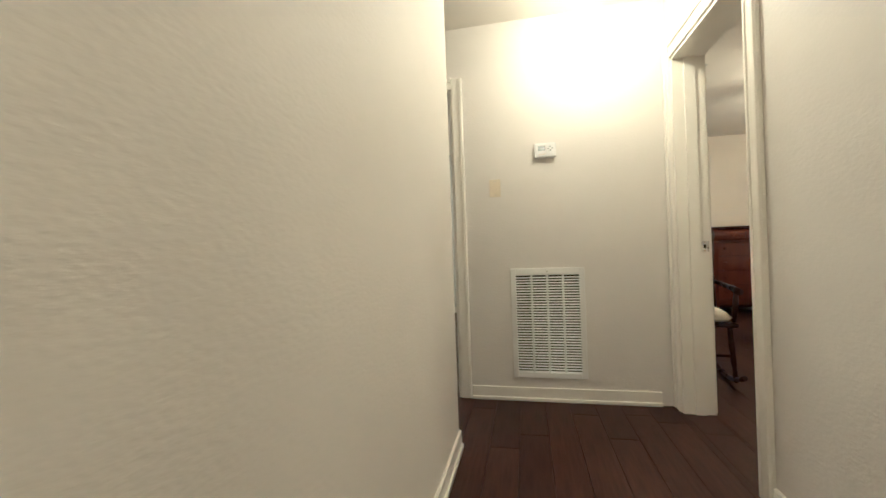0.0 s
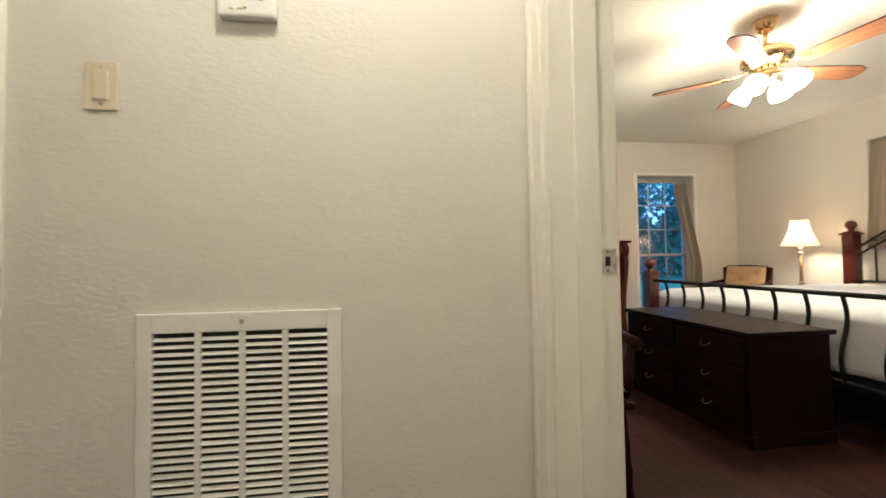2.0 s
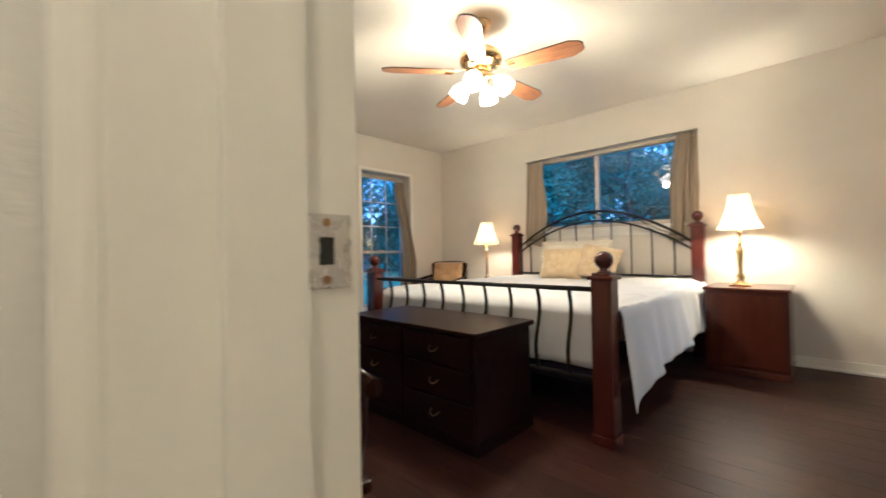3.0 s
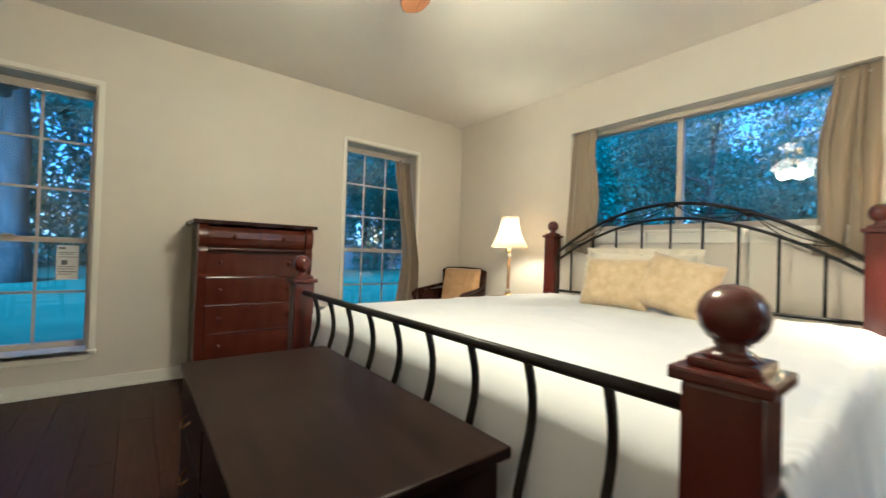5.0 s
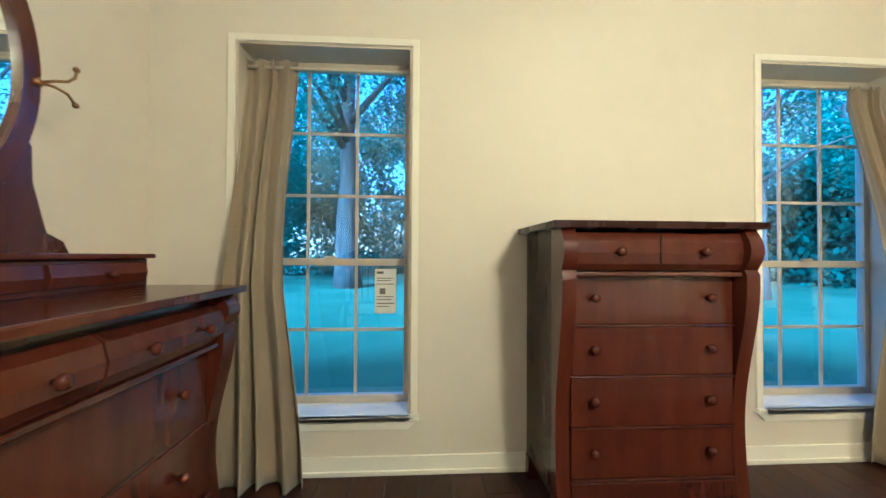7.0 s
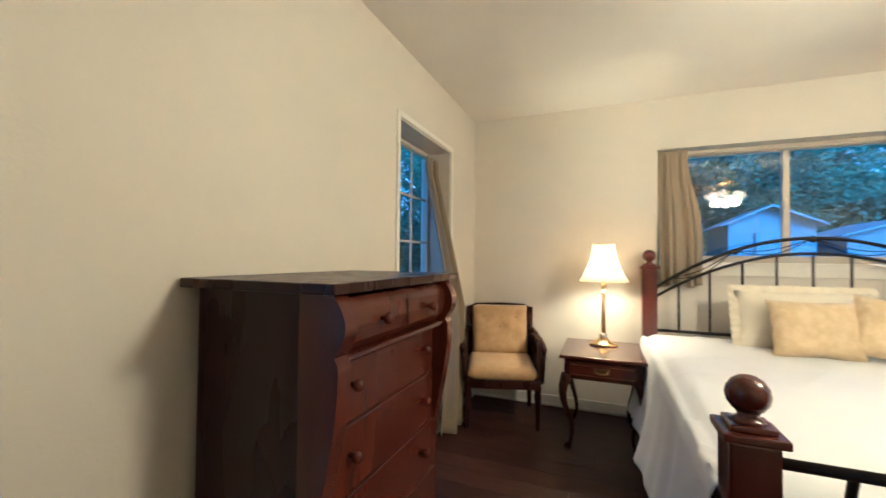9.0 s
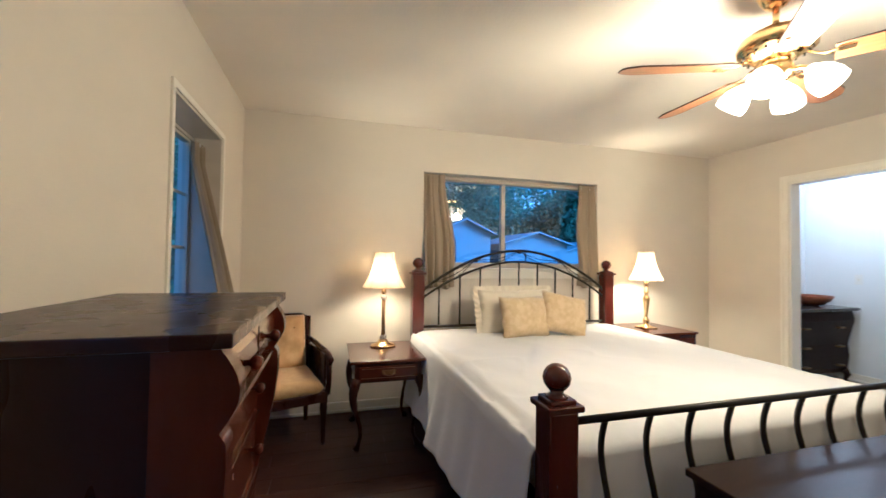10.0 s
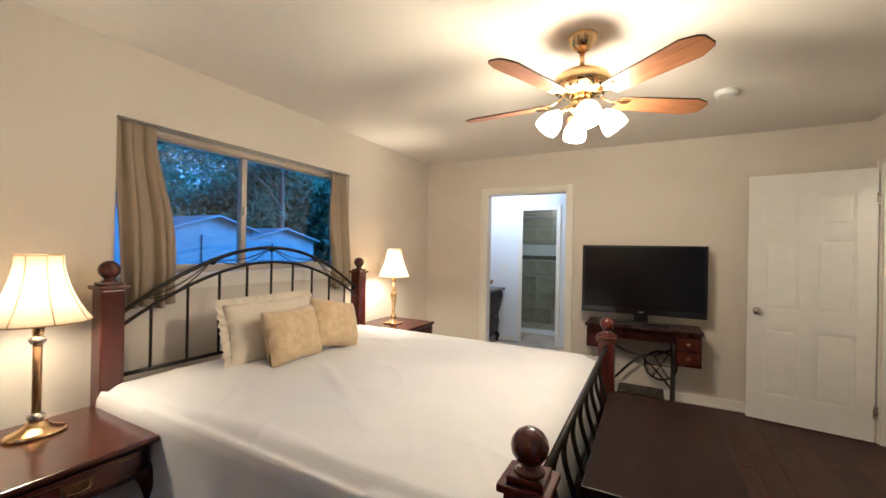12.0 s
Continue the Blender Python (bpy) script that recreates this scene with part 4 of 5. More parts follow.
for s in (-1, 1):
    arm = part("coat_hook", lathe(bmesh.new(), [(0.012, 0), (0.014, 0.006), (0.006, 0.012)], seg=10), OLDBRASS, mir, "double brass hook")
    arm.matrix_basis = pose(s * (MA + 0.01), MY + 0.016, MZ, -90, 0, 0)
    for up in (1, -1):
        bm = bmesh.new()
        tube(bm, [(s * (MA + 0.012), MY + 0.02, MZ), (s * (MA + 0.02), MY + 0.055, MZ + up * 0.008), (s * (MA + 0.045), MY + 0.07, MZ + up * 0.018), (s * (MA + 0.068), MY + 0.07, MZ + up * 0.038), (s * (MA + 0.072), MY + 0.07, MZ + up * 0.06 if up > 0 else MZ - 0.042)], 0.0042, 6)
        part("hook_arm", bm, OLDBRASS, arm).matrix_basis = arm.matrix_basis.inverted()
        part("hook_tip", lathe(bmesh.new(), ball_points(0.009, 0.0, 6), seg=8), OLDBRASS, arm).matrix_basis = arm.matrix_basis.inverted() @ pose(s * (MA + 0.072), MY + 0.07, MZ + (0.056 if up > 0 else -0.050))

# ---- bedside ----
ns = thing("nightstand", -2.664, 3.55, 0.0, "dark mahogany side table with drawer and cabriole legs", "side table")
NWD, NDP, NTOP = 0.51, 0.60, 0.597
part("top", made((-NWD / 2, NWD / 2, -NDP / 2, NDP / 2, NTOP - 0.022, NTOP), bevel=0.008), MAHOG, ns, "polished top")
part("frieze", made((-NWD / 2 + 0.03, NWD / 2 - 0.03, -NDP / 2 + 0.03, NDP / 2 - 0.03, NTOP - 0.15, NTOP - 0.022), bevel=0.003), DARKSHADEMAHOG, ns)
d = part("drawer", made((-NWD / 2 + 0.06, NWD / 2 - 0.06, -NDP / 2 + 0.022, -NDP / 2 + 0.035, NTOP - 0.135, NTOP - 0.04), bevel=0.003), MAHOG, ns, "drawer with inlaid border")
part("inlay", made((-NWD / 2 + 0.075, NWD / 2 - 0.075, -NDP / 2 + 0.0205, -NDP / 2 + 0.023, NTOP - 0.058, NTOP - 0.055), (-NWD / 2 + 0.075, NWD / 2 - 0.075, -NDP / 2 + 0.0205, -NDP / 2 + 0.023, NTOP - 0.120, NTOP - 0.117)), OLDBRASS, d)
bm = bmesh.new()
tube(bm, [(-0.035, -NDP / 2 + 0.022, NTOP - 0.08), (-0.03, -NDP / 2 + 0.004, NTOP - 0.095), (0, -NDP / 2, NTOP - 0.10), (0.03, -NDP / 2 + 0.004, NTOP - 0.095), (0.035, -NDP / 2 + 0.022, NTOP - 0.08)], 0.004, 6)
part("bail_pull", bm, OLDBRASS, d, "brass bail pull")
part("pull_plate", made((-0.045, 0.045, -NDP / 2 + 0.019, -NDP / 2 + 0.0225, NTOP - 0.098, NTOP - 0.068), bevel=0.001), OLDBRASS, d)
for sx in (-1, 1):
    for sy in (-1, 1):
        bm = bmesh.new()
        pts, rs = [], []
        for k in range(13):
            v = k / 12
            off = 0.028 * math.sin(2 * math.pi * (v * 0.92 + 0.02)) if v < 0.9 else -0.02 + 0.25 * (v - 0.9)
            pts.append((sx * (NWD / 2 - 0.05 + off), sy * (NDP / 2 - 0.05 + off), (NTOP - 0.13) * (1 - v) + 0.004))
            rs.append(0.036 - 0.024 * math.sin(min(1, v * 1.15) * math.pi / 2) if v < 0.93 else 0.026)
        tube(bm, pts, rs, 8)
        part("leg", bm, DARKSHADEMAHOG, ns, "cabriole leg")

ne = thing("night_cabinet", -0.100, 3.668, 0.0, "boxy mahogany bedside cabinet", "bedside cabinet")
part("body", made((-0.25, 0.25, -0.235, 0.30, 0.04, 0.625), bevel=0.006), MAHOG, ne)
part("top", made((-0.262, 0.262, -0.25, 0.31, 0.625, 0.648), bevel=0.006), MAHOGX, ne)
part("plinth", made((-0.255, 0.255, -0.24, 0.30, 0.0, 0.05), bevel=0.005), MAHOG, ne)
part("door", made((-0.225, 0.225, -0.246, -0.235, 0.07, 0.60), bevel=0.004), MAHOGX, ne)


def bell_shade(r0, r1, h, z0, panels=8, seg=64):
    """An open bell shade with flat-sided panels and a scalloped hem."""
    bm = bmesh.new()
    rings = []
    for j in range(13):
        v = j / 12
        r = r0 + (r1 - r0) * (1 - (1 - v) ** 1.9)
        ring = []
        for k in range(seg):
            a = 2 * math.pi * k / seg
            local = (a * panels / (2 * math.pi)) % 1.0 - 0.5
            rr = r * (1 - 0.028 * (1 - 4 * local * local))
            ring.append(bm.verts.new((rr * math.cos(a), rr * math.sin(a), z0 + h * v)))
        rings.append(ring)
    for j in range(12):
        for k in range(seg):
            bm.faces.new((rings[j][k], rings[j][(k + 1) % seg], rings[j + 1][(k + 1) % seg], rings[j + 1][k])).smooth = True
    return bm


def hoop(r, z, t, seg=48, panels=0):
    bm = bmesh.new()
    pts = []
    for k in range(seg + 1):
        a = 2 * math.pi * k / seg
        pts.append((r * math.cos(a), r * math.sin(a), z))
    tube(bm, pts, t, 6)
    return bm


def table_lamp(x, y, z, r0, r1, turned, label, round_base):
    t = thing("table_lamp", x, y, z, label, "table lamp", "bedside lamps")
    if turned:
        rings = [(0.062, 0.0), (0.064, 0.012), (0.050, 0.020), (0.030, 0.030), (0.022, 0.045), (0.033, 0.065), (0.026, 0.085), (0.015, 0.10), (0.016, 0.14), (0.022, 0.20), (0.030, 0.25), (0.034, 0.28), (0.024, 0.30), (0.014, 0.315), (0.020, 0.33), (0.024, 0.345), (0.012, 0.36), (0.010, 0.40)]
        part("stem", lathe(bmesh.new(), rings, seg=24), BRASS, t, "turned brass stem")
        foot = made((-0.07, 0.07, -0.07, 0.07, 0.0, 0.012), bevel=0.005)
        part("foot", foot, BRASS, t, "square brass foot")
    else:
        part("foot", lathe(bmesh.new(), [(0.082, 0.0), (0.085, 0.008), (0.075, 0.018), (0.045, 0.030), (0.030, 0.045), (0.026, 0.055)], seg=32, sx=1.15, sy=0.85), BRASS, t, "oval brass foot")
        part("collar", lathe(bmesh.new(), [(0.018, 0.052), (0.026, 0.062), (0.030, 0.07), (0.024, 0.082), (0.016, 0.09)], seg=20), NICKEL, t)
        part("stem", lathe(bmesh.new(), [(0.0145, 0.085), (0.0145, 0.365)], seg=20), OLDBRASS, t, "slim brass column")
        part("collar", lathe(bmesh.new(), [(0.015, 0.36), (0.022, 0.368), (0.027, 0.378), (0.022, 0.388), (0.012, 0.395), (0.010, 0.43)], seg=20), NICKEL, t)
    part("socket", lathe(bmesh.new(), [(0.017, 0.40), (0.019, 0.42), (0.018, 0.47)], seg=16), BRASS, t)
    o = part("bulb", lathe(bmesh.new(), [(0.012, 0.47), (0.016, 0.49), (0.028, 0.53), (0.031, 0.56), (0.022, 0.585), (0.001, 0.595)], seg=16), BULB, t, "glowing bulb")
    o.visible_shadow = False
    zs, hs = 0.455, 0.265
    s = part("shade", bell_shade(r0, r1, hs, zs), SHADE, t, "cream bell shade")
    part("shade_trim", hoop(r0 * 0.985, zs, 0.0035), SHADETRIM, s)
    part("shade_trim", hoop(r1 * 0.985, zs + hs, 0.003), SHADETRIM, s)
    for k in range(8):
        a = 2 * math.pi * k / 8
        pts = []
        for j in range(9):
            v = j / 8
            r = (r0 + (r1 - r0) * (1 - (1 - v) ** 1.9)) * 1.0 + 0.001
            pts.append((r * math.cos(a), r * math.sin(a), zs + hs * v))
        b = bmesh.new()
        tube(b, pts, 0.0022, 5)
        part("rib", b, SHADETRIM, s)
    part("harp", hoop(0.03, zs + hs - 0.01, 0.002, 16), BRASS, t)


table_lamp(-2.655, 3.675, 0.597, 0.165, 0.075, False, "lit brass table lamp with cream bell shade", True)
table_lamp(-0.150, 3.704, 0.648, 0.150, 0.070, True, "lit turned brass table lamp with cream shade", False)

# ---- armchair in the corner ----
ac = thing("armchair", -3.385, 3.61, 0.0, "carved dark wood armchair with gold tufted cushions", "armchair", turn=17)
for x in (-0.245, 0.245):
    for y, top in ((-0.235, 0.36), (0.235, 0.40)):
        bm = lathe(bmesh.new(), [(0.012, 0.0), (0.016, 0.02), (0.019, 0.12), (0.024, 0.22), (0.027, 0.25), (0.022, 0.265), (0.028, 0.29), (0.028, top)], x, y, 12)
        part("leg", bm, DARKSHADEMAHOG, ac)
part("seat_rail", made((-0.265, 0.265, -0.262, -0.225, 0.29, 0.35), (-0.265, 0.265, 0.225, 0.26, 0.29, 0.35), (-0.265, -0.23, -0.225, 0.225, 0.29, 0.35), (0.23, 0.265, -0.225, 0.225, 0.29, 0.35), bevel=0.006), DARKSHADEMAHOG, ac)


def cushion_block(w, d, h, puff):
    bm = bmesh.new()
    n = 16
    for face in (1, -1):
        g = []
        for j in range(n + 1):
            row = []
            for i in range(n + 1):
                u, v = 2 * i / n - 1, 2 * j / n - 1
                p = (max(0, 1 - u ** 6) * max(0, 1 - v ** 6)) ** 0.5
                row.append(bm.verts.new((u * w / 2, v * d / 2, face * (h / 2 * (0.35 + 0.65 * p) if p > 0 else 0.0))))
            g.append(row)
        for j in range(n):
            for i in range(n):
                bm.faces.new((g[j][i], g[j][i + 1], g[j + 1][i + 1], g[j + 1][i])).smooth = True
    bmesh.ops.remove_doubles(bm, verts=bm.verts, dist=0.002)
    for tx, ty in puff:
        for v in bm.verts:
            q = math.hypot(v.co.x - tx, v.co.y - ty)
            if q < 0.07 and v.co.z > 0:
                v.co.z -= 0.028 * (1 - q / 0.07)
    return bm


part("seat_cushion", cushion_block(0.50, 0.50, 0.11, []), GOLDCLOTH, ac, "gold seat cushion", True).matrix_basis = pose(0, -0.01, 0.395, 3, 0, 0)
TUFTS = [(-0.13, 0.10), (0.13, 0.10), (0, 0.02), (-0.13, -0.08), (0.13, -0.08)]
bc = part("back_cushion", cushion_block(0.44, 0.40, 0.11, TUFTS), GOLDCLOTH, ac, "gold button-tufted back cushion", True)
bc.matrix_basis = pose(0, 0.195, 0.63, 78, 0, 0)
for tx, ty in TUFTS:
    part("button", lathe(bmesh.new(), ball_points(0.010, 0.012, 6), tx, ty, 8), DARKSHADEMAHOG, bc)
bm = bmesh.new()
slab(bm, [(-0.27, 0.80), (-0.20, 0.835), (0, 0.842), (0.20, 0.835), (0.27, 0.80), (0.262, 0.775), (0, 0.805), (-0.262, 0.775)], 0.235, 0.275, "y")
part("crest_rail", bm, DARKSHADEMAHOG, ac, "curved crest rail")
for s in (-1, 1):
    bm = bmesh.new()
    tube(bm, [(s * 0.25, 0.235, 0.38), (s * 0.252, 0.25, 0.60), (s * 0.255, 0.262, 0.81)], 0.019, 8)
    part("back_post", bm, DARKSHADEMAHOG, ac)
    bm = bmesh.new()
    tube(bm, [(s * 0.255, 0.245, 0.645), (s * 0.275, 0.10, 0.625), (s * 0.285, -0.08, 0.605), (s * 0.285, -0.20, 0.59), (s * 0.285, -0.245, 0.565), (s * 0.285, -0.235, 0.535)], [0.017, 0.019, 0.02, 0.024, 0.024, 0.014], 8)
    part("arm", bm, DARKSHADEMAHOG, ac, "scrolled arm")
    bm = bmesh.new()
    tube(bm, [(s * 0.265, -0.235, 0.34), (s * 0.272, -0.255, 0.42), (s * 0.28, -0.225, 0.50), (s * 0.285, -0.215, 0.585)], [0.024, 0.018, 0.02, 0.022], 8)
    part("arm_support", bm, DARKSHADEMAHOG, ac)
    part("side_panel", made((s * 0.262 - 0.006, s * 0.262 + 0.006, -0.20, 0.235, 0.345, 0.60), bevel=0.002), DARKSHADEMAHOG, ac, "dark caned side panel")
part("back_panel", made((-0.25, 0.25, 0.245, 0.256, 0.38, 0.80)), DARKSHADEMAHOG, ac)

# ---- television on a treadle sewing table ----
sew = thing("sewing_table", 0.780, 1.575, 0.0, "antique treadle sewing table used as television stand", "sewing table")
SL = 0.935
part("top", made((-0.20, 0.19, -SL / 2, SL / 2, 0.69, 0.716), bevel=0.005), DARKSHADEMAHOG, sew)
part("apron", made((-0.17, 0.16, -SL / 2 + 0.22, SL / 2 - 0.22, 0.60, 0.69), bevel=0.004), DARKSHADEMAHOG, sew)
for s in (-1, 1):
    b = part("drawer_box", made((-0.185, 0.15, s * (SL / 2 - 0.11) - 0.095, s * (SL / 2 - 0.11) + 0.095, 0.42 if s < 0 else 0.50, 0.69), bevel=0.004), DARKSHADEMAHOG, sew)
    z = 0.44 if s < 0 else 0.515
    while z + 0.09 < 0.69:
        d = part("drawer", made((-0.195, -0.184, s * (SL / 2 - 0.11) - 0.08, s * (SL / 2 - 0.11) + 0.08, z, z + 0.10), bevel=0.004), MAHOG, b)
        part("ring_pull", lathe(bmesh.new(), [(0.016, 0), (0.014, 0.006), (0.006, 0.009)], seg=12), OLDBRASS, d).matrix_basis = pose(-0.195, s * (SL / 2 - 0.11), z + 0.05, 0, -90, 0)
        z += 0.118
    y = s * 0.255
    leg = bmesh.new()
    tube(leg, [(-0.17, y, 0.0), (-0.15, y, 0.10), (-0.06, y, 0.28), (-0.10, y, 0.45), (-0.16, y, 0.60)], 0.014, 8)
    tube(leg, [(0.17, y, 0.0), (0.15, y, 0.10), (0.06, y, 0.28), (0.10, y, 0.45), (0.16, y, 0.60)], 0.014, 8)
    tube(leg, [(-0.06, y, 0.28), (0.0, y, 0.31), (0.06, y, 0.28)], 0.012, 8)
    tube(leg, [(-0.13, y, 0.14), (0.13, y, 0.14)], 0.010, 8)
    tube(leg, [(-0.17, y, 0.60), (0.17, y, 0.60)], 0.012, 8)
    part("iron_leg", leg, CASTIRON, sew, "openwork cast-iron leg")
brace = bmesh.new()
tube(brace, [(0.05, -0.255, 0.14), (0.05, -0.12, 0.30), (0.05, 0.0, 0.42), (0.05, 0.12, 0.30), (0.05, 0.255, 0.14)], 0.011, 8)
tube(brace, [(0.05, -0.255, 0.50), (0.05, -0.12, 0.44), (0.05, 0.0, 0.42), (0.05, 0.12, 0.44), (0.05, 0.255, 0.50)], 0.011, 8)
part("iron_brace", brace, CASTIRON, sew)
ped = bmesh.new()
for k in range(7):
    box(ped, -0.13, 0.13, -0.18 + 0.06 * k - 0.007, -0.18 + 0.06 * k + 0.007, 0.10, 0.112)
for k in range(6):
    box(ped, -0.13 + 0.052 * k - 0.006, -0.13 + 0.052 * k + 0.006, -0.187, 0.187, 0.101, 0.111)
part("treadle", ped, CASTIRON, sew, "cast-iron lattice treadle")
wheel = bmesh.new()
tube(wheel, [(0.08 + 0.0 * k, -0.16 + 0.13 * math.cos(2 * math.pi * k / 24), 0.34 + 0.13 * math.sin(2 * math.pi * k / 24)) for k in range(25)], 0.010, 6)
for k in range(3):
    a = math.pi * k / 3
    tube(wheel, [(0.08, -0.16 - 0.13 * math.cos(a), 0.34 - 0.13 * math.sin(a)), (0.08, -0.16 + 0.13 * math.cos(a), 0.34 + 0.13 * math.sin(a))], 0.006, 6)
part("flywheel", wheel, CASTIRON, sew)

tv = thing("television", 0.775, 1.583, 0.716, "switched-off black flat television on oval stand", "television", turn=2)
part("stand_base", lathe(bmesh.new(), [(0.24, 0.0), (0.24, 0.008), (0.22, 0.016), (0.06, 0.022)], seg=36, sx=0.55, sy=1.0), TVBLACK, tv)
part("stand_neck", made((-0.02, 0.03, -0.06, 0.06, 0.018, 0.13), bevel=0.006), TVBLACK, tv)
part("cabinet", made((0.0, 0.055, -0.50, 0.50, 0.10, 0.72), bevel=0.012), TVBLACK, tv)
part("bezel", made((-0.022, 0.0, -0.516, 0.516, 0.089, 0.727), bevel=0.008), TVBLACK, tv)
part("screen", made((-0.0235, -0.0215, -0.49, 0.49, 0.145, 0.705)), SCREEN, tv, "dark glossy screen")
part("maker_mark", made((-0.0236, -0.0220, -0.022, 0.022, 0.110, 0.118)), NICKEL, tv)

# ---- bedroom door ----
leaf = tagged(new("door_1"), "white six-panel door standing open against wall", "door", "", "structure")
leaf.matrix_basis = pose(0.772, 0.030, 0.008, 0, 0, -8)
LW, LH, LT = 0.755, 2.03, 0.035
rows = ((0.22, 0.77), (0.92, 1.50), (1.60, 1.85))
cols = ((0.105, 0.335), (0.425, 0.655))
bm = bmesh.new()
ys = [0.0] + [v for c in cols for v in c] + [LW]
for i in range(0, 6, 2):
    box(bm, 0, LT, ys[i], ys[i + 1], 0, LH)
zs = [0.0] + [v for r in rows for v in r] + [LH]
for c in cols:
    for i in range(0, 8, 2):
        box(bm, 0, LT, c[0], c[1], zs[i], zs[i + 1])
part("stiles_and_rails", bm, WHITEPAINT, leaf)
for c in cols:
    for r in rows:
        p = bmesh.new()
        box(p, 0.009, LT - 0.009, c[0], c[1], r[0], r[1])
        box(p, 0.003, LT - 0.003, c[0] + 0.028, c[1] - 0.028, r[0] + 0.028, r[1] - 0.028, bevel=0.006)
        part("panel", p, WHITEPAINT, leaf, "raised door panel")
for s, x in ((-1, 0.0), (1, LT)):
    k = part("door_handle", lathe(bmesh.new(), [(0.030, 0.0), (0.032, 0.006), (0.012, 0.012), (0.010, 0.028), (0.024, 0.036), (0.029, 0.048), (0.024, 0.060), (0.001, 0.064)], seg=20), NICKEL, leaf, "satin nickel knob")
    k.matrix_basis = pose(x, LW - 0.065, 0.90, 0, 90 * s, 0)
for z in (0.22, 1.80):
    part("hinge", made((-0.004, 0.004, -0.014, 0.012, z - 0.045, z + 0.045), bevel=0.002), NICKEL, leaf, "nickel hinge")

# ---- ceiling fans ----


def ceiling_fan(x, y, label, metal, blade, edge, glass, radius, start, white, chain):
    t = thing("ceiling_fan", x, y, H, label, "ceiling fan", "ceiling fans")
    part("canopy", lathe(bmesh.new(), [(0.022, -0.075), (0.040, -0.065), (0.055, -0.040), (0.068, -0.012), (0.070, 0.0)], seg=28), metal, t)
    part("downrod", lathe(bmesh.new(), [(0.012, -0.17), (0.012, -0.07)], seg=14), metal, t)
    part("motor", lathe(bmesh.new(), [(0.06, -0.300), (0.085, -0.292), (0.10, -0.275), (0.135, -0.262), (0.140, -0.235), (0.128, -0.205), (0.09, -0.180), (0.04, -0.168), (0.018, -0.160)], seg=36), metal, t)
    # Vent slots are black patches that paint the shade of openings.
    for k in range(20):
        a = 2 * math.pi * k / 20
        part("motor_vent_shade", made((-0.004, 0.004, -0.002, 0.002, -0.012, 0.012)), VOID, t).matrix_basis = pose(0.1165 * math.cos(a), 0.1165 * math.sin(a), -0.268, 0, 0, math.degrees(a) + 90)
    part("light_hub", lathe(bmesh.new(), [(0.012, -0.405), (0.035, -0.395), (0.055, -0.375), (0.062, -0.345), (0.050, -0.315), (0.045, -0.295)], seg=28), metal, t)
    for k in range(5):
        a = start + 72 * k
        arm = bmesh.new()
        tube(arm, [(0.10, 0, -0.295), (0.15, 0, -0.318), (0.20, 0.03, -0.322)], 0.007, 6, 0.6)
        tube(arm, [(0.10, 0, -0.295), (0.15, 0, -0.318), (0.20, -0.03, -0.322)], 0.007, 6, 0.6)
        box(arm, 0.185, 0.235, -0.04, 0.04, -0.325, -0.319, bevel=0.002)
        br = part("blade_iron", arm, metal, t)
        br.matrix_basis = pose(0, 0, 0, 0, 0, a)
        w0, w1 = 0.048, 0.066
        out = [(0.18, -w0), (0.30, -w0 - 0.007), (radius - 0.07, -w1), (radius - 0.015, -w1 + 0.022), (radius, -0.025), (radius, 0.025), (radius - 0.015, w1 - 0.022), (radius - 0.07, w1), (0.30, w0 + 0.007), (0.18, w0)]
        bl = part("blade", slab(bmesh.new(), out, -0.0035, 0.0035, "z"), blade, t, "wood-grain fan blade" if not white else "white fan blade")
        bl.matrix_basis = pose(0, 0, -0.322, 0, 0, a) @ pose(0, 0, 0, -12, 0, 0)
        rim = bmesh.new()
        loop = [(u * 1.0, v * 1.0, 0) for u, v in out] + [(out[0][0], out[0][1], 0)]
        tube(rim, loop, 0.0042, 5)
        part("blade_edge", rim, edge, bl)
    for k in range(BULBS):
        a = 20 + 90 * k
        s = bmesh.new()
        tube(s, [(0.05, 0, -0.355), (0.085, 0, -0.36), (0.105, 0, -0.375)], 0.010, 8)
        st = part("lamp_arm", s, metal, t)
        st.matrix_basis = pose(0, 0, 0, 0, 0, a)
        g = part("glass_shade", lathe(bmesh.new(), [(0.001, -0.115), (0.040, -0.118), (0.058, -0.112), (0.060, -0.085), (0.054, -0.055), (0.040, -0.028), (0.024, -0.010), (0.020, 0.0)], seg=24), glass, t, "lit frosted tulip shade")
        g.matrix_basis = pose(0, 0, 0, 0, 0, a) @ pose(0.105, 0, -0.372, 0, -38, 0)
        g.visible_shadow = False
    if chain:
        c = bmesh.new()
        for k in range(12):
            lathe(c, ball_points(0.0035, -0.42 - 0.012 * k, 4), 0.03, 0.02, 6)
        lathe(c, ball_points(0.011, -0.58, 6), 0.03, 0.02, 10)
        part("pull_chain", c, metal, t)
    return t


ceiling_fan(-1.254, 1.824, "brass ceiling fan with oak blades and lit shades", BRASS, BLADE, BLADEEDGE, FROST, 0.635, 86, False, False)
ceiling_fan(-1.62, -3.36, "white ceiling fan with lit glass shades", WHITEPAINT, WHITEPAINT, WHITEPAINT, FROSTCOOL, 0.62, 12, True, True)

smoke = thing("smoke_detector", -0.168, 1.091, H, "round white smoke detector on ceiling", "smoke detector")
part("body", lathe(bmesh.new(), [(0.045, -0.034), (0.060, -0.028), (0.066, -0.012), (0.068, 0.0)], seg=28), PLASTIC, smoke)
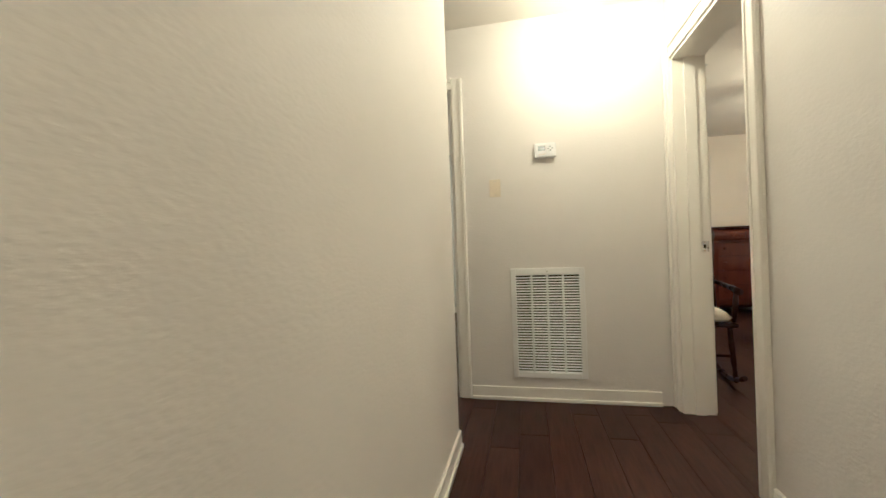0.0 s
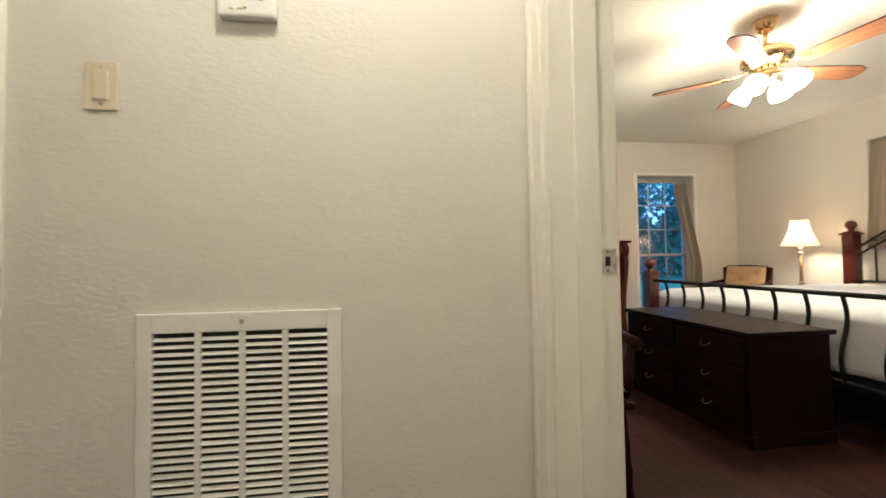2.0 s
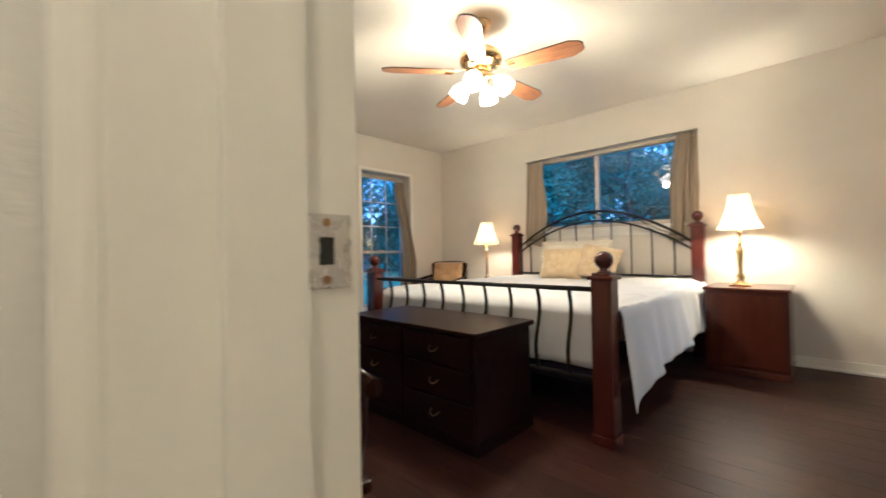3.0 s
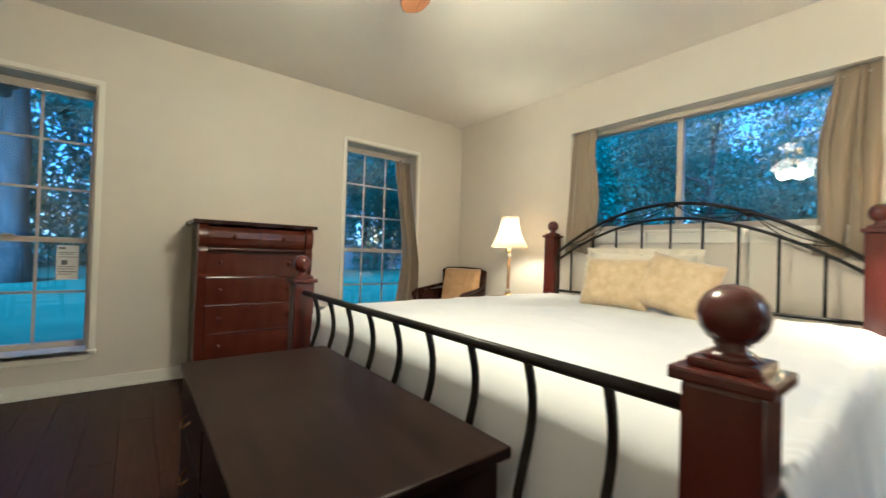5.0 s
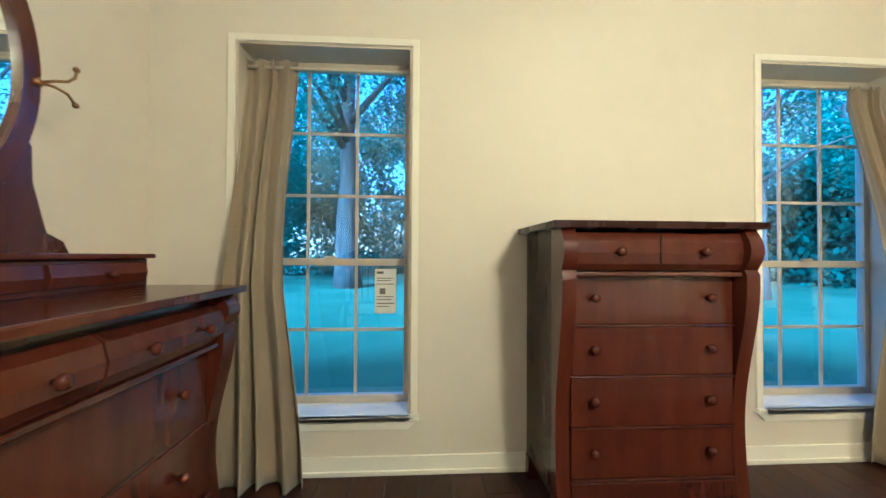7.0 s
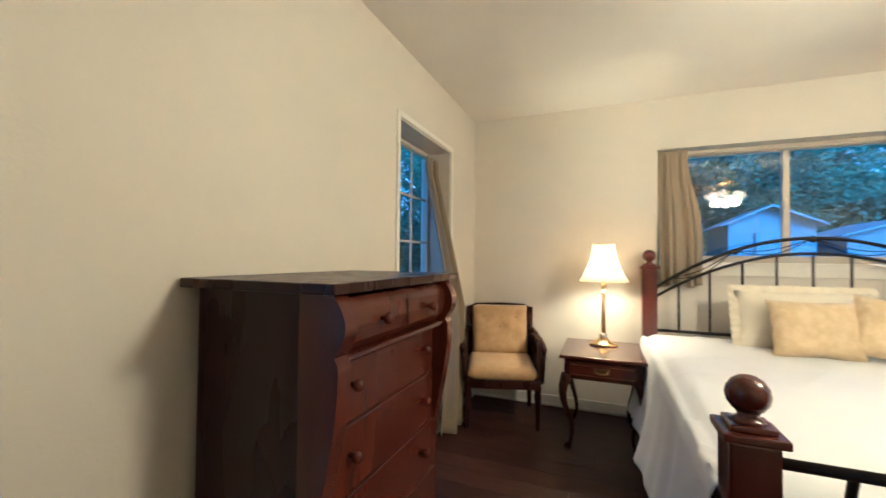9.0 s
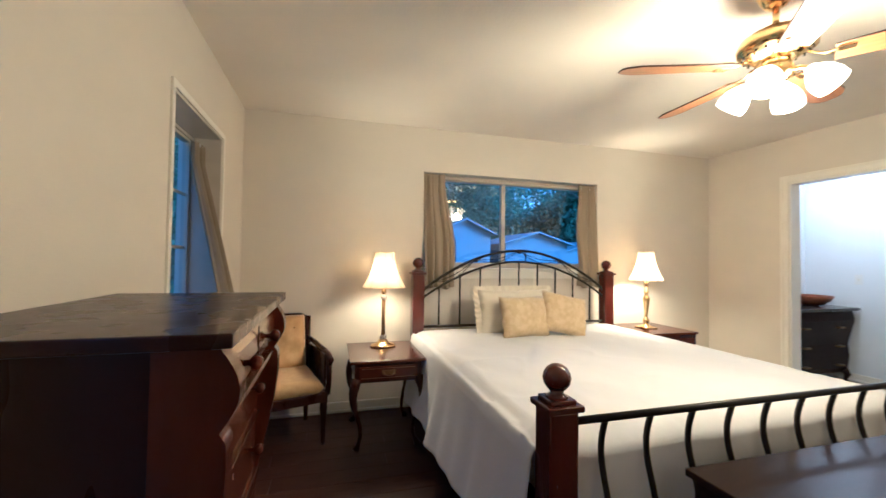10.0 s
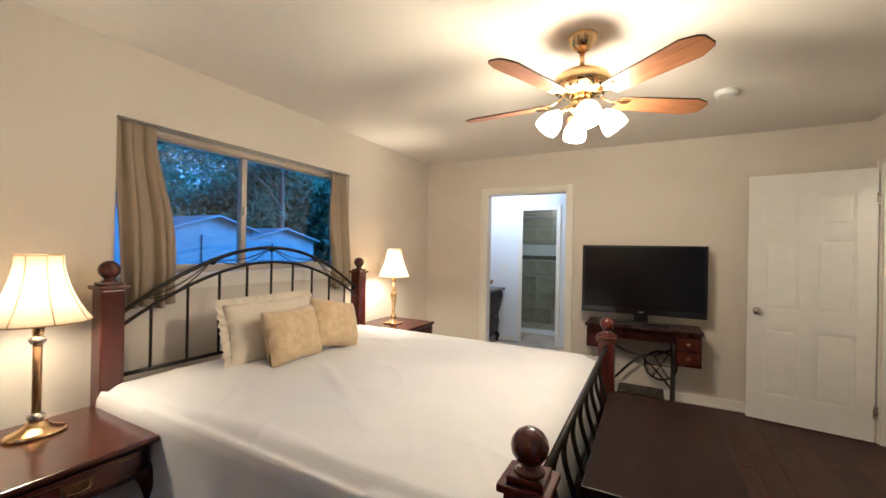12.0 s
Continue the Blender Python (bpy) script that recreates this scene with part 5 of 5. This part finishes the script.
part("button", lathe(bmesh.new(), [(0.010, -0.037), (0.012, -0.033)], 0.02, 0.0, 12), IVORY, smoke)


def ceiling_vent(x, y, turn):
    v = thing("ceiling_vent", x, y, H, "white slatted air vent in bedroom ceiling", "vent", turn=turn)
    part("frame", made((-0.17, 0.17, -0.10, -0.08, -0.010, 0), (-0.17, 0.17, 0.08, 0.10, -0.010, 0), (-0.17, -0.15, -0.08, 0.08, -0.010, 0), (0.15, 0.17, -0.08, 0.08, -0.010, 0), bevel=0.002), WHITEPAINT, v)
    # Black sheet on the ceiling paints in the shade between slats.
    part("backing", made((-0.15, 0.15, -0.08, 0.08, -0.003, -0.001)), VOID, v, "black sheet painting in the duct's shade")
    for k in range(9):
        y0 = -0.072 + 0.018 * k
        part("slat", slab(bmesh.new(), [(y0, -0.003), (y0 + 0.0015, -0.003), (y0 + 0.011, -0.012), (y0 + 0.0095, -0.012)], -0.15, 0.15, "x"), WHITEPAINT, v)


ceiling_vent(-1.32, 0.41, 0)

# ---- rocking chair inside the door ----
rk = thing("rocking_chair", -0.72, 0.14, 0.0, "dark wooden rocking chair with cream seat cushion", "rocking chair", turn=82)
for s in (-1, 1):
    bm = bmesh.new()
    tube(bm, [(s * 0.22, -0.38 + 0.78 * k / 12, 0.018 + 0.09 * ((k - 6) / 6) ** 2) for k in range(13)], 0.016, 8)
    part("rocker", bm, DARKSHADEMAHOG, rk)
    for y0, y1, z1 in ((-0.20, -0.20, 0.40), (0.22, 0.17, 0.40)):
        bm = bmesh.new()
        pts = [(s * (0.22 - 0.02 * k / 8), y0 * (1.1 - 0.1 * k / 8), 0.03 + (z1 - 0.03) * k / 8) for k in range(9)]
        tube(bm, pts, [0.013, 0.016, 0.013, 0.02, 0.015, 0.021, 0.016, 0.018, 0.014], 8)
        part("leg", bm, DARKSHADEMAHOG, rk, "turned leg")
    bm = bmesh.new()
    tube(bm, [(s * 0.25, -0.24, 0.635), (s * 0.255, -0.10, 0.645), (s * 0.25, 0.08, 0.655), (s * 0.235, 0.21, 0.665)], [0.024, 0.02, 0.018, 0.016], 8)
    part("arm", bm, DARKSHADEMAHOG, rk)
    bm = bmesh.new()
    tube(bm, [(s * 0.235, -0.17, 0.42), (s * 0.243, -0.175, 0.52), (s * 0.25, -0.18, 0.63)], [0.014, 0.020, 0.013], 8)
    part("arm_post", bm, DARKSHADEMAHOG, rk)
    bm = bmesh.new()
    tube(bm, [(s * 0.22, 0.20, 0.42), (s * 0.225, 0.26, 0.70), (s * 0.22, 0.34, 1.02)], [0.018, 0.016, 0.014], 8)
    part("back_post", bm, DARKSHADEMAHOG, rk)
bm = bmesh.new()
tube(bm, [(-0.2, -0.20, 0.20), (0.2, -0.20, 0.20)], 0.011, 8)
part("stretcher", bm, DARKSHADEMAHOG, rk)
part("seat", made((-0.245, 0.245, -0.235, 0.225, 0.395, 0.425), bevel=0.010), DARKSHADEMAHOG, rk)
part("seat_cushion", cushion_block(0.44, 0.42, 0.08, []), LINEN, rk, "cream seat cushion", True).matrix_basis = pose(0, -0.01, 0.458)
for k in range(5):
    x = -0.14 + 0.07 * k
    bm = bmesh.new()
    tube(bm, [(x, 0.20, 0.43), (x * 1.02, 0.26, 0.70), (x * 1.05, 0.335, 0.98)], 0.008, 6)
    part("spindle", bm, DARKSHADEMAHOG, rk)
part("crest_rail", slab(bmesh.new(), [(-0.25, 0.97), (-0.20, 1.05), (0, 1.07), (0.20, 1.05), (0.25, 0.97), (0, 0.96)], 0.325, 0.35, "y"), DARKSHADEMAHOG, rk)

# ---- bathroom beyond the doorway ----
bv = thing("bath_vanity", 1.93, 3.79, 0.0, "dark bombe wooden vanity cabinet in bathroom", "vanity cabinet")
bm = bmesh.new()
prof = [(0.20, 0.10), (0.235, 0.16), (0.25, 0.28), (0.235, 0.42), (0.27, 0.56), (0.30, 0.68), (0.28, 0.78)]
slab(bm, [(0.28, 0.10)] + [(-o, z) for o, z in prof] + [(0.28, 0.78)], -0.48, 0.48, "x")
part("body", bm, ESPRESSO, bv)
part("top", made((-0.52, 0.54, -0.32, 0.29, 0.78, 0.812), bevel=0.008), surface("dark_stone_top", (0.03, 0.026, 0.022), (0.08, 0.07, 0.06), 30, 0.2), bv)
for s in (-1, 1):
    for y in (-0.22, 0.22):
        bm = bmesh.new()
        tube(bm, [(s * 0.44, y, 0.14), (s * 0.465, y * 1.1, 0.08), (s * 0.45, y * 1.02, 0.03), (s * 0.47, y * 1.08, 0.0)], [0.04, 0.03, 0.018, 0.022], 8)
        part("leg", bm, ESPRESSO, bv)
for z in (0.20, 0.40, 0.60):
    for x in (-0.26, 0.26):
        part("pull", made((x - 0.04, x + 0.04, -0.315, -0.27, z, z + 0.016), bevel=0.003), OLDBRASS, bv)
bowl = solo("vessel_sink", lathe(bmesh.new(), [(0.06, 0.0), (0.12, 0.02), (0.17, 0.06), (0.20, 0.11), (0.195, 0.115), (0.16, 0.065), (0.10, 0.03), (0.001, 0.022)], seg=32), COPPER, "hammered copper vessel sink on vanity top", "sink", smooth=True)
bowl.matrix_basis = pose(2.17, 3.76, 0.812)
bm2 = thing("bath_mirror", 1.95, YN, 0.98, "framed bathroom mirror with beaded dark border", "mirror")
part("frame", made((-0.34, 0.34, -0.03, 0.0, 0, 0.06), (-0.34, 0.34, -0.03, 0.0, 0.72, 0.78), (-0.34, -0.28, -0.03, 0.0, 0.06, 0.72), (0.28, 0.34, -0.03, 0.0, 0.06, 0.72), bevel=0.004), ESPRESSO, bm2)
part("glass", made((-0.28, 0.28, -0.015, -0.008, 0.06, 0.72)), MIRROR, bm2)
for k in range(14):
    for x in (-0.31, 0.31):
        part("bead", lathe(bmesh.new(), ball_points(0.016, 0, 5), seg=8), PLASTIC, bm2).matrix_basis = pose(x, -0.03, 0.03 + 0.054 * k)
adapter = thing("power_adapter", -2.20, 3.97, 0.0, "black plug adapter at the baseboard", "adapter")
part("body", made((-0.05, 0.05, -0.03, 0.02, 0.0, 0.055), bevel=0.006), TVBLACK, adapter)
cord = bmesh.new()
tube(cord, [(0.05, -0.02, 0.02), (0.12, -0.06, 0.006), (0.22, -0.03, 0.006), (0.30, -0.09, 0.006)], 0.004, 6)
part("cord", cord, TVBLACK, adapter)
bs = thing("bath_switch", 2.5, 3.50, 1.06, "white switch plate on bathroom wall", "light switch")
part("plate", made((-0.005, 0, -0.035, 0.035, 0, 0.11), bevel=0.002), PLASTIC, bs)
part("toggle", made((-0.016, -0.004, -0.004, 0.004, 0.045, 0.065), bevel=0.001), IVORY, bs)
setting("wall_shower", made((4.2, 4.3, 1.6, YN, 0, H), (2.6, 4.2, 1.5, 1.6, 0, H)), BATHWALL, "tiled shower wall", "wall")
sg = thing("shower_screen", 3.25, 2.95, 0.0, "clear glass shower screen with chrome rail", "shower screen")
pane(sg, [(0, 0.75, 0.06), (0, -0.75, 0.06), (0, -0.75, 1.92), (0, 0.75, 1.92)], SHOWERGLASS)
part("rail", made((-0.02, 0.02, -0.78, 0.78, 1.92, 1.96), bevel=0.004), NICKEL, sg)
part("curb", made((-0.06, 0.06, -0.9, 0.9, 0.0, 0.07), bevel=0.008), BATHWALL, sg)
# Unseen fill added to brighten the shower; it has no fitting.
lamp("shower_fill", 3.7, 2.9, 2.3, 7, 0.08, (1.0, 0.72, 0.4))

# ---- outdoors ----


def tree(x, y, h, spread, leaves, label, seed, r0=0.22, clear_to=0.4):
    rnd = random.Random(seed)
    t = thing("tree", x, y, -0.35, label, "tree", "yard trees")
    bm = bmesh.new()
    tube(bm, [(0.05 * math.sin(k), 0.05 * math.cos(2 * k), h * 0.75 * k / 8) for k in range(9)], [r0 * (1.25 if k == 0 else 1.0 - 0.085 * k) for k in range(9)], 12)
    tips = []
    for k in range(9):
        a, z = rnd.uniform(0, 6.28), h * rnd.uniform(clear_to, 0.72)
        L = spread * rnd.uniform(0.5, 0.9)
        end = (L * math.cos(a), L * math.sin(a), z + h * rnd.uniform(0.08, 0.25))
        tube(bm, [(0, 0, z), (end[0] * 0.5, end[1] * 0.5, z + (end[2] - z) * 0.7), end], [r0 * 0.35, r0 * 0.2, r0 * 0.07], 7)
        tips.append(end)
    part("trunk", bm, BARK, t)
    clumps = []
    for k in range(70):
        e = rnd.choice(tips)
        clumps.append((e[0] + rnd.gauss(0, spread * 0.26), e[1] + rnd.gauss(0, spread * 0.26), e[2] + rnd.gauss(0, h * 0.09), rnd.uniform(0.35, 0.9) * spread * 0.26))
    verts, faces = [], []
    for k in range(leaves * 2):
        c = rnd.choice(clumps)
        px, py, pz = (c[i] + rnd.gauss(0, c[3] * 0.6) for i in range(3))
        q = Euler((rnd.uniform(-1.2, 1.2), rnd.uniform(-1.2, 1.2), rnd.uniform(0, 6.28))).to_matrix()
        s = rnd.uniform(0.07, 0.15)
        n0 = len(verts)
        for u, v in ((-0.5, 0), (0, -0.32), (0.6, 0), (0, 0.32)):
            p3 = q @ Vector((u * s * 1.5, v * s * 1.5, 0))
            verts.append((px + p3.x, py + p3.y, pz + p3.z))
        faces.append((n0, n0 + 1, n0 + 2, n0 + 3))
    me = bpy.data.meshes.new("crown")
    me.from_pydata(verts, [], faces)
    me.materials.append(DUSKLEAF)
    ob = new("crown", me)
    ob.parent = t


def far_woods(label, seed, count, arcs):
    """A deep belt of foliage beyond the fences: clumps of leaves, uneven at the top."""
    rnd = random.Random(seed)
    verts, faces = [], []
    for a0, a1, r0, r1, top in arcs:
        clumps = []
        for k in range(260):
            a, d = radians(rnd.uniform(a0, a1)), rnd.uniform(r0, r1)
            hmax = top * (0.72 + 0.28 * math.sin(7 * a) * math.sin(3.1 * a + 1))
            clumps.append((d * math.cos(a), d * math.sin(a), rnd.uniform(0.0, hmax), rnd.uniform(0.8, 2.0)))
        for k in range(count):
            c = rnd.choice(clumps)
            o = [c[i] + rnd.gauss(0, c[3] * 0.6) for i in range(3)]
            q = Euler((rnd.uniform(-1.4, 1.4), rnd.uniform(-1.4, 1.4), rnd.uniform(0, 6.28))).to_matrix()
            s = rnd.uniform(0.20, 0.42)
            n0 = len(verts)
            for u, v in ((-0.6, 0), (0, -0.36), (0.7, 0.05), (0, 0.36)):
                p3 = q @ Vector((u * s, v * s, 0))
                verts.append((o[0] + p3.x, o[1] + p3.y, max(-0.34, o[2] - 0.35 + p3.z)))
            faces.append((n0, n0 + 1, n0 + 2, n0 + 3))
    me = bpy.data.meshes.new("far_woods")
    me.from_pydata(verts, [], faces)
    me.materials.append(DUSKLEAF)
    return tagged(new("far_woods", me), label, "woods", "", "stuff")


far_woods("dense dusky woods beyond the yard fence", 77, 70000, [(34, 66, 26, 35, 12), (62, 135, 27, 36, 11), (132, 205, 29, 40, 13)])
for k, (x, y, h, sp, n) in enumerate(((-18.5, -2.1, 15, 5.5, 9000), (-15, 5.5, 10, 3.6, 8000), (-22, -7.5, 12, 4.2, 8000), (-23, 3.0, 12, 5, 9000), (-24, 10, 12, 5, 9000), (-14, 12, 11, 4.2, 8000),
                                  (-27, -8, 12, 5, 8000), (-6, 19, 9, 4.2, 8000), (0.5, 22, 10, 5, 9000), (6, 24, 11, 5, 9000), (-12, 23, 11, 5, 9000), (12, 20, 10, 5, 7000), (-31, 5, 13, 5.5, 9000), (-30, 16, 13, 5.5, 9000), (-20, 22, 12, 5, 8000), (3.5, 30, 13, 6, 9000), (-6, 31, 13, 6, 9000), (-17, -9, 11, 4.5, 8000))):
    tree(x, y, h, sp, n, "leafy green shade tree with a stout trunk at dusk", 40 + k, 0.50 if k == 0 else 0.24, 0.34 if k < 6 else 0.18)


def fence(name, x0, y0, x1, y1, label):
    f = thing(name, x0, y0, -0.35, label, "fence", "yard fences", turn=math.degrees(math.atan2(y1 - y0, x1 - x0)))
    L = math.hypot(x1 - x0, y1 - y0)
    n = int(L / 0.145)
    board = mesh("board", slab(bmesh.new(), [(0, 0), (0.14, 0), (0.14, 1.70), (0.11, 1.75), (0.03, 1.75), (0, 1.70)], -0.01, 0.01, "y"), FENCE)
    for k in range(n):
        piece("board", board, f, 0.145 * k, 0.002 * (k % 3), 0)
    for z in (0.35, 1.4):
        part("rail", made((0, L, 0.012, 0.05, z, z + 0.09)), FENCE, f)


fence("fence", -27, 4, -27, 20, "weathered grey board fence across the yard")


def shed(x, y, w, d, h, rise, turn, label):
    s = thing("shed", x, y, -0.35, label, "shed", "garden sheds", turn=turn)
    bm = made((-w / 2, w / 2, -d / 2, d / 2, 0, h))
    slab(bm, [(-w / 2, h), (w / 2, h), (0, h + rise)], -d / 2, d / 2, "y")
    part("wall", bm, SIDING, s, "siding wall with dusk light in its colour")
    for sg2 in (-1, 1):
        r = bmesh.new()
        slab(r, [(0, h + rise + 0.05), (sg2 * (w / 2 + 0.2), h - 0.04 * rise - 0.03), (sg2 * (w / 2 + 0.2), h - 0.09), (0, h + rise - 0.01)], -d / 2 - 0.2, d / 2 + 0.2, "y")
        part("roof", r, ROOFING, s, "pale metal roof with dusk light in its colour")
    for k in range(9):
        z = 0.2 + k * (h - 0.3) / 9
        part("siding_line", made((-w / 2 - 0.012, w / 2 + 0.012, -d / 2 - 0.012, d / 2 + 0.012, z, z + 0.015)), SIDING, s)
    part("door", made((-w * 0.18, w * 0.18, -d / 2 - 0.04, -d / 2, 0.05, h * 0.9), bevel=0.01), SIDING, s)


shed(1.6, 15.2, 1.95, 2.4, 2.60, 0.45, 0, "small garden shed painted in dusk light, pale gabled roof")
shed(4.5, 15.4, 2.6, 2.8, 2.28, 0.38, 0, "wide garden shed painted in dusk light, pale gabled roof")
shed(8.0, 16.5, 3.2, 3.0, 2.05, 0.40, 0, "low garden shed painted in dusk light, pale gabled roof")

# ---- floorboards and tiles ----
rnd = random.Random(5)
boards = {}
PW = 0.147


def floor_run(x0, x1, y0, y1, limit):
    y = y0
    while y < y1 - 0.01:
        w = min(PW, y1 - y)
        x = x0 - rnd.uniform(0, 1.1)
        while x < x1:
            a, b = max(x, x0), min(x + 1.22, x1)
            if b - a > 0.02:
                key = (round(b - a, 3), round(w, 3))
                if key not in boards:
                    boards[key] = mesh("plank", made((0.0008, b - a - 0.0008, 0.0008, w - 0.0008, -0.012, 0.0), bevel=0.0012), FLOORWOOD)
                piece("plank", boards[key], slabfloor, a, y, 0)
            x += 1.22
        y += w


floor_run(XW, XE + 0.12, SOUTH, YN, 300)
floor_run(XW, -0.196, SOUTH2, SOUTH, 60)
floor_run(0.0, 0.775, HALLN, SOUTH, 10)
floor_run(TX, 5.2, HALLS, HALLN, 100)
floor_run(TX - 0.06, HCX, -2.63, HALLS, 60)
tile = mesh("tile", made((0.002, 0.328, 0.002, 0.328, 0.0, 0.006), bevel=0.002), BATHFLOOR)
for i in range(10):
    for j in range(8):
        x, y = 1.107 + 0.33 * i, 1.61 + 0.33 * j
        if x < 4.1 and y < 3.8 and not (2.2 < x < 2.6 and not 2.4 < y < 3.1):
            piece("tile", tile, bathslab, x, y, 0.0)
tiled = bpy.data.objects["wall_shower"]
wt = mesh("wall_tile", made((-0.008, 0.0, 0.002, 0.298, 0.002, 0.298), bevel=0.002), TILE)
for i in range(8):
    for j in range(8):
        if j != 4:
            piece("tile", wt, tiled, 4.2, 1.65 + 0.30 * i, 0.30 * j)
part("mosaic_band", made((4.19, 4.2, 1.6, YN, 1.21, 1.29)), MOSAIC, tiled, "dark mosaic band")
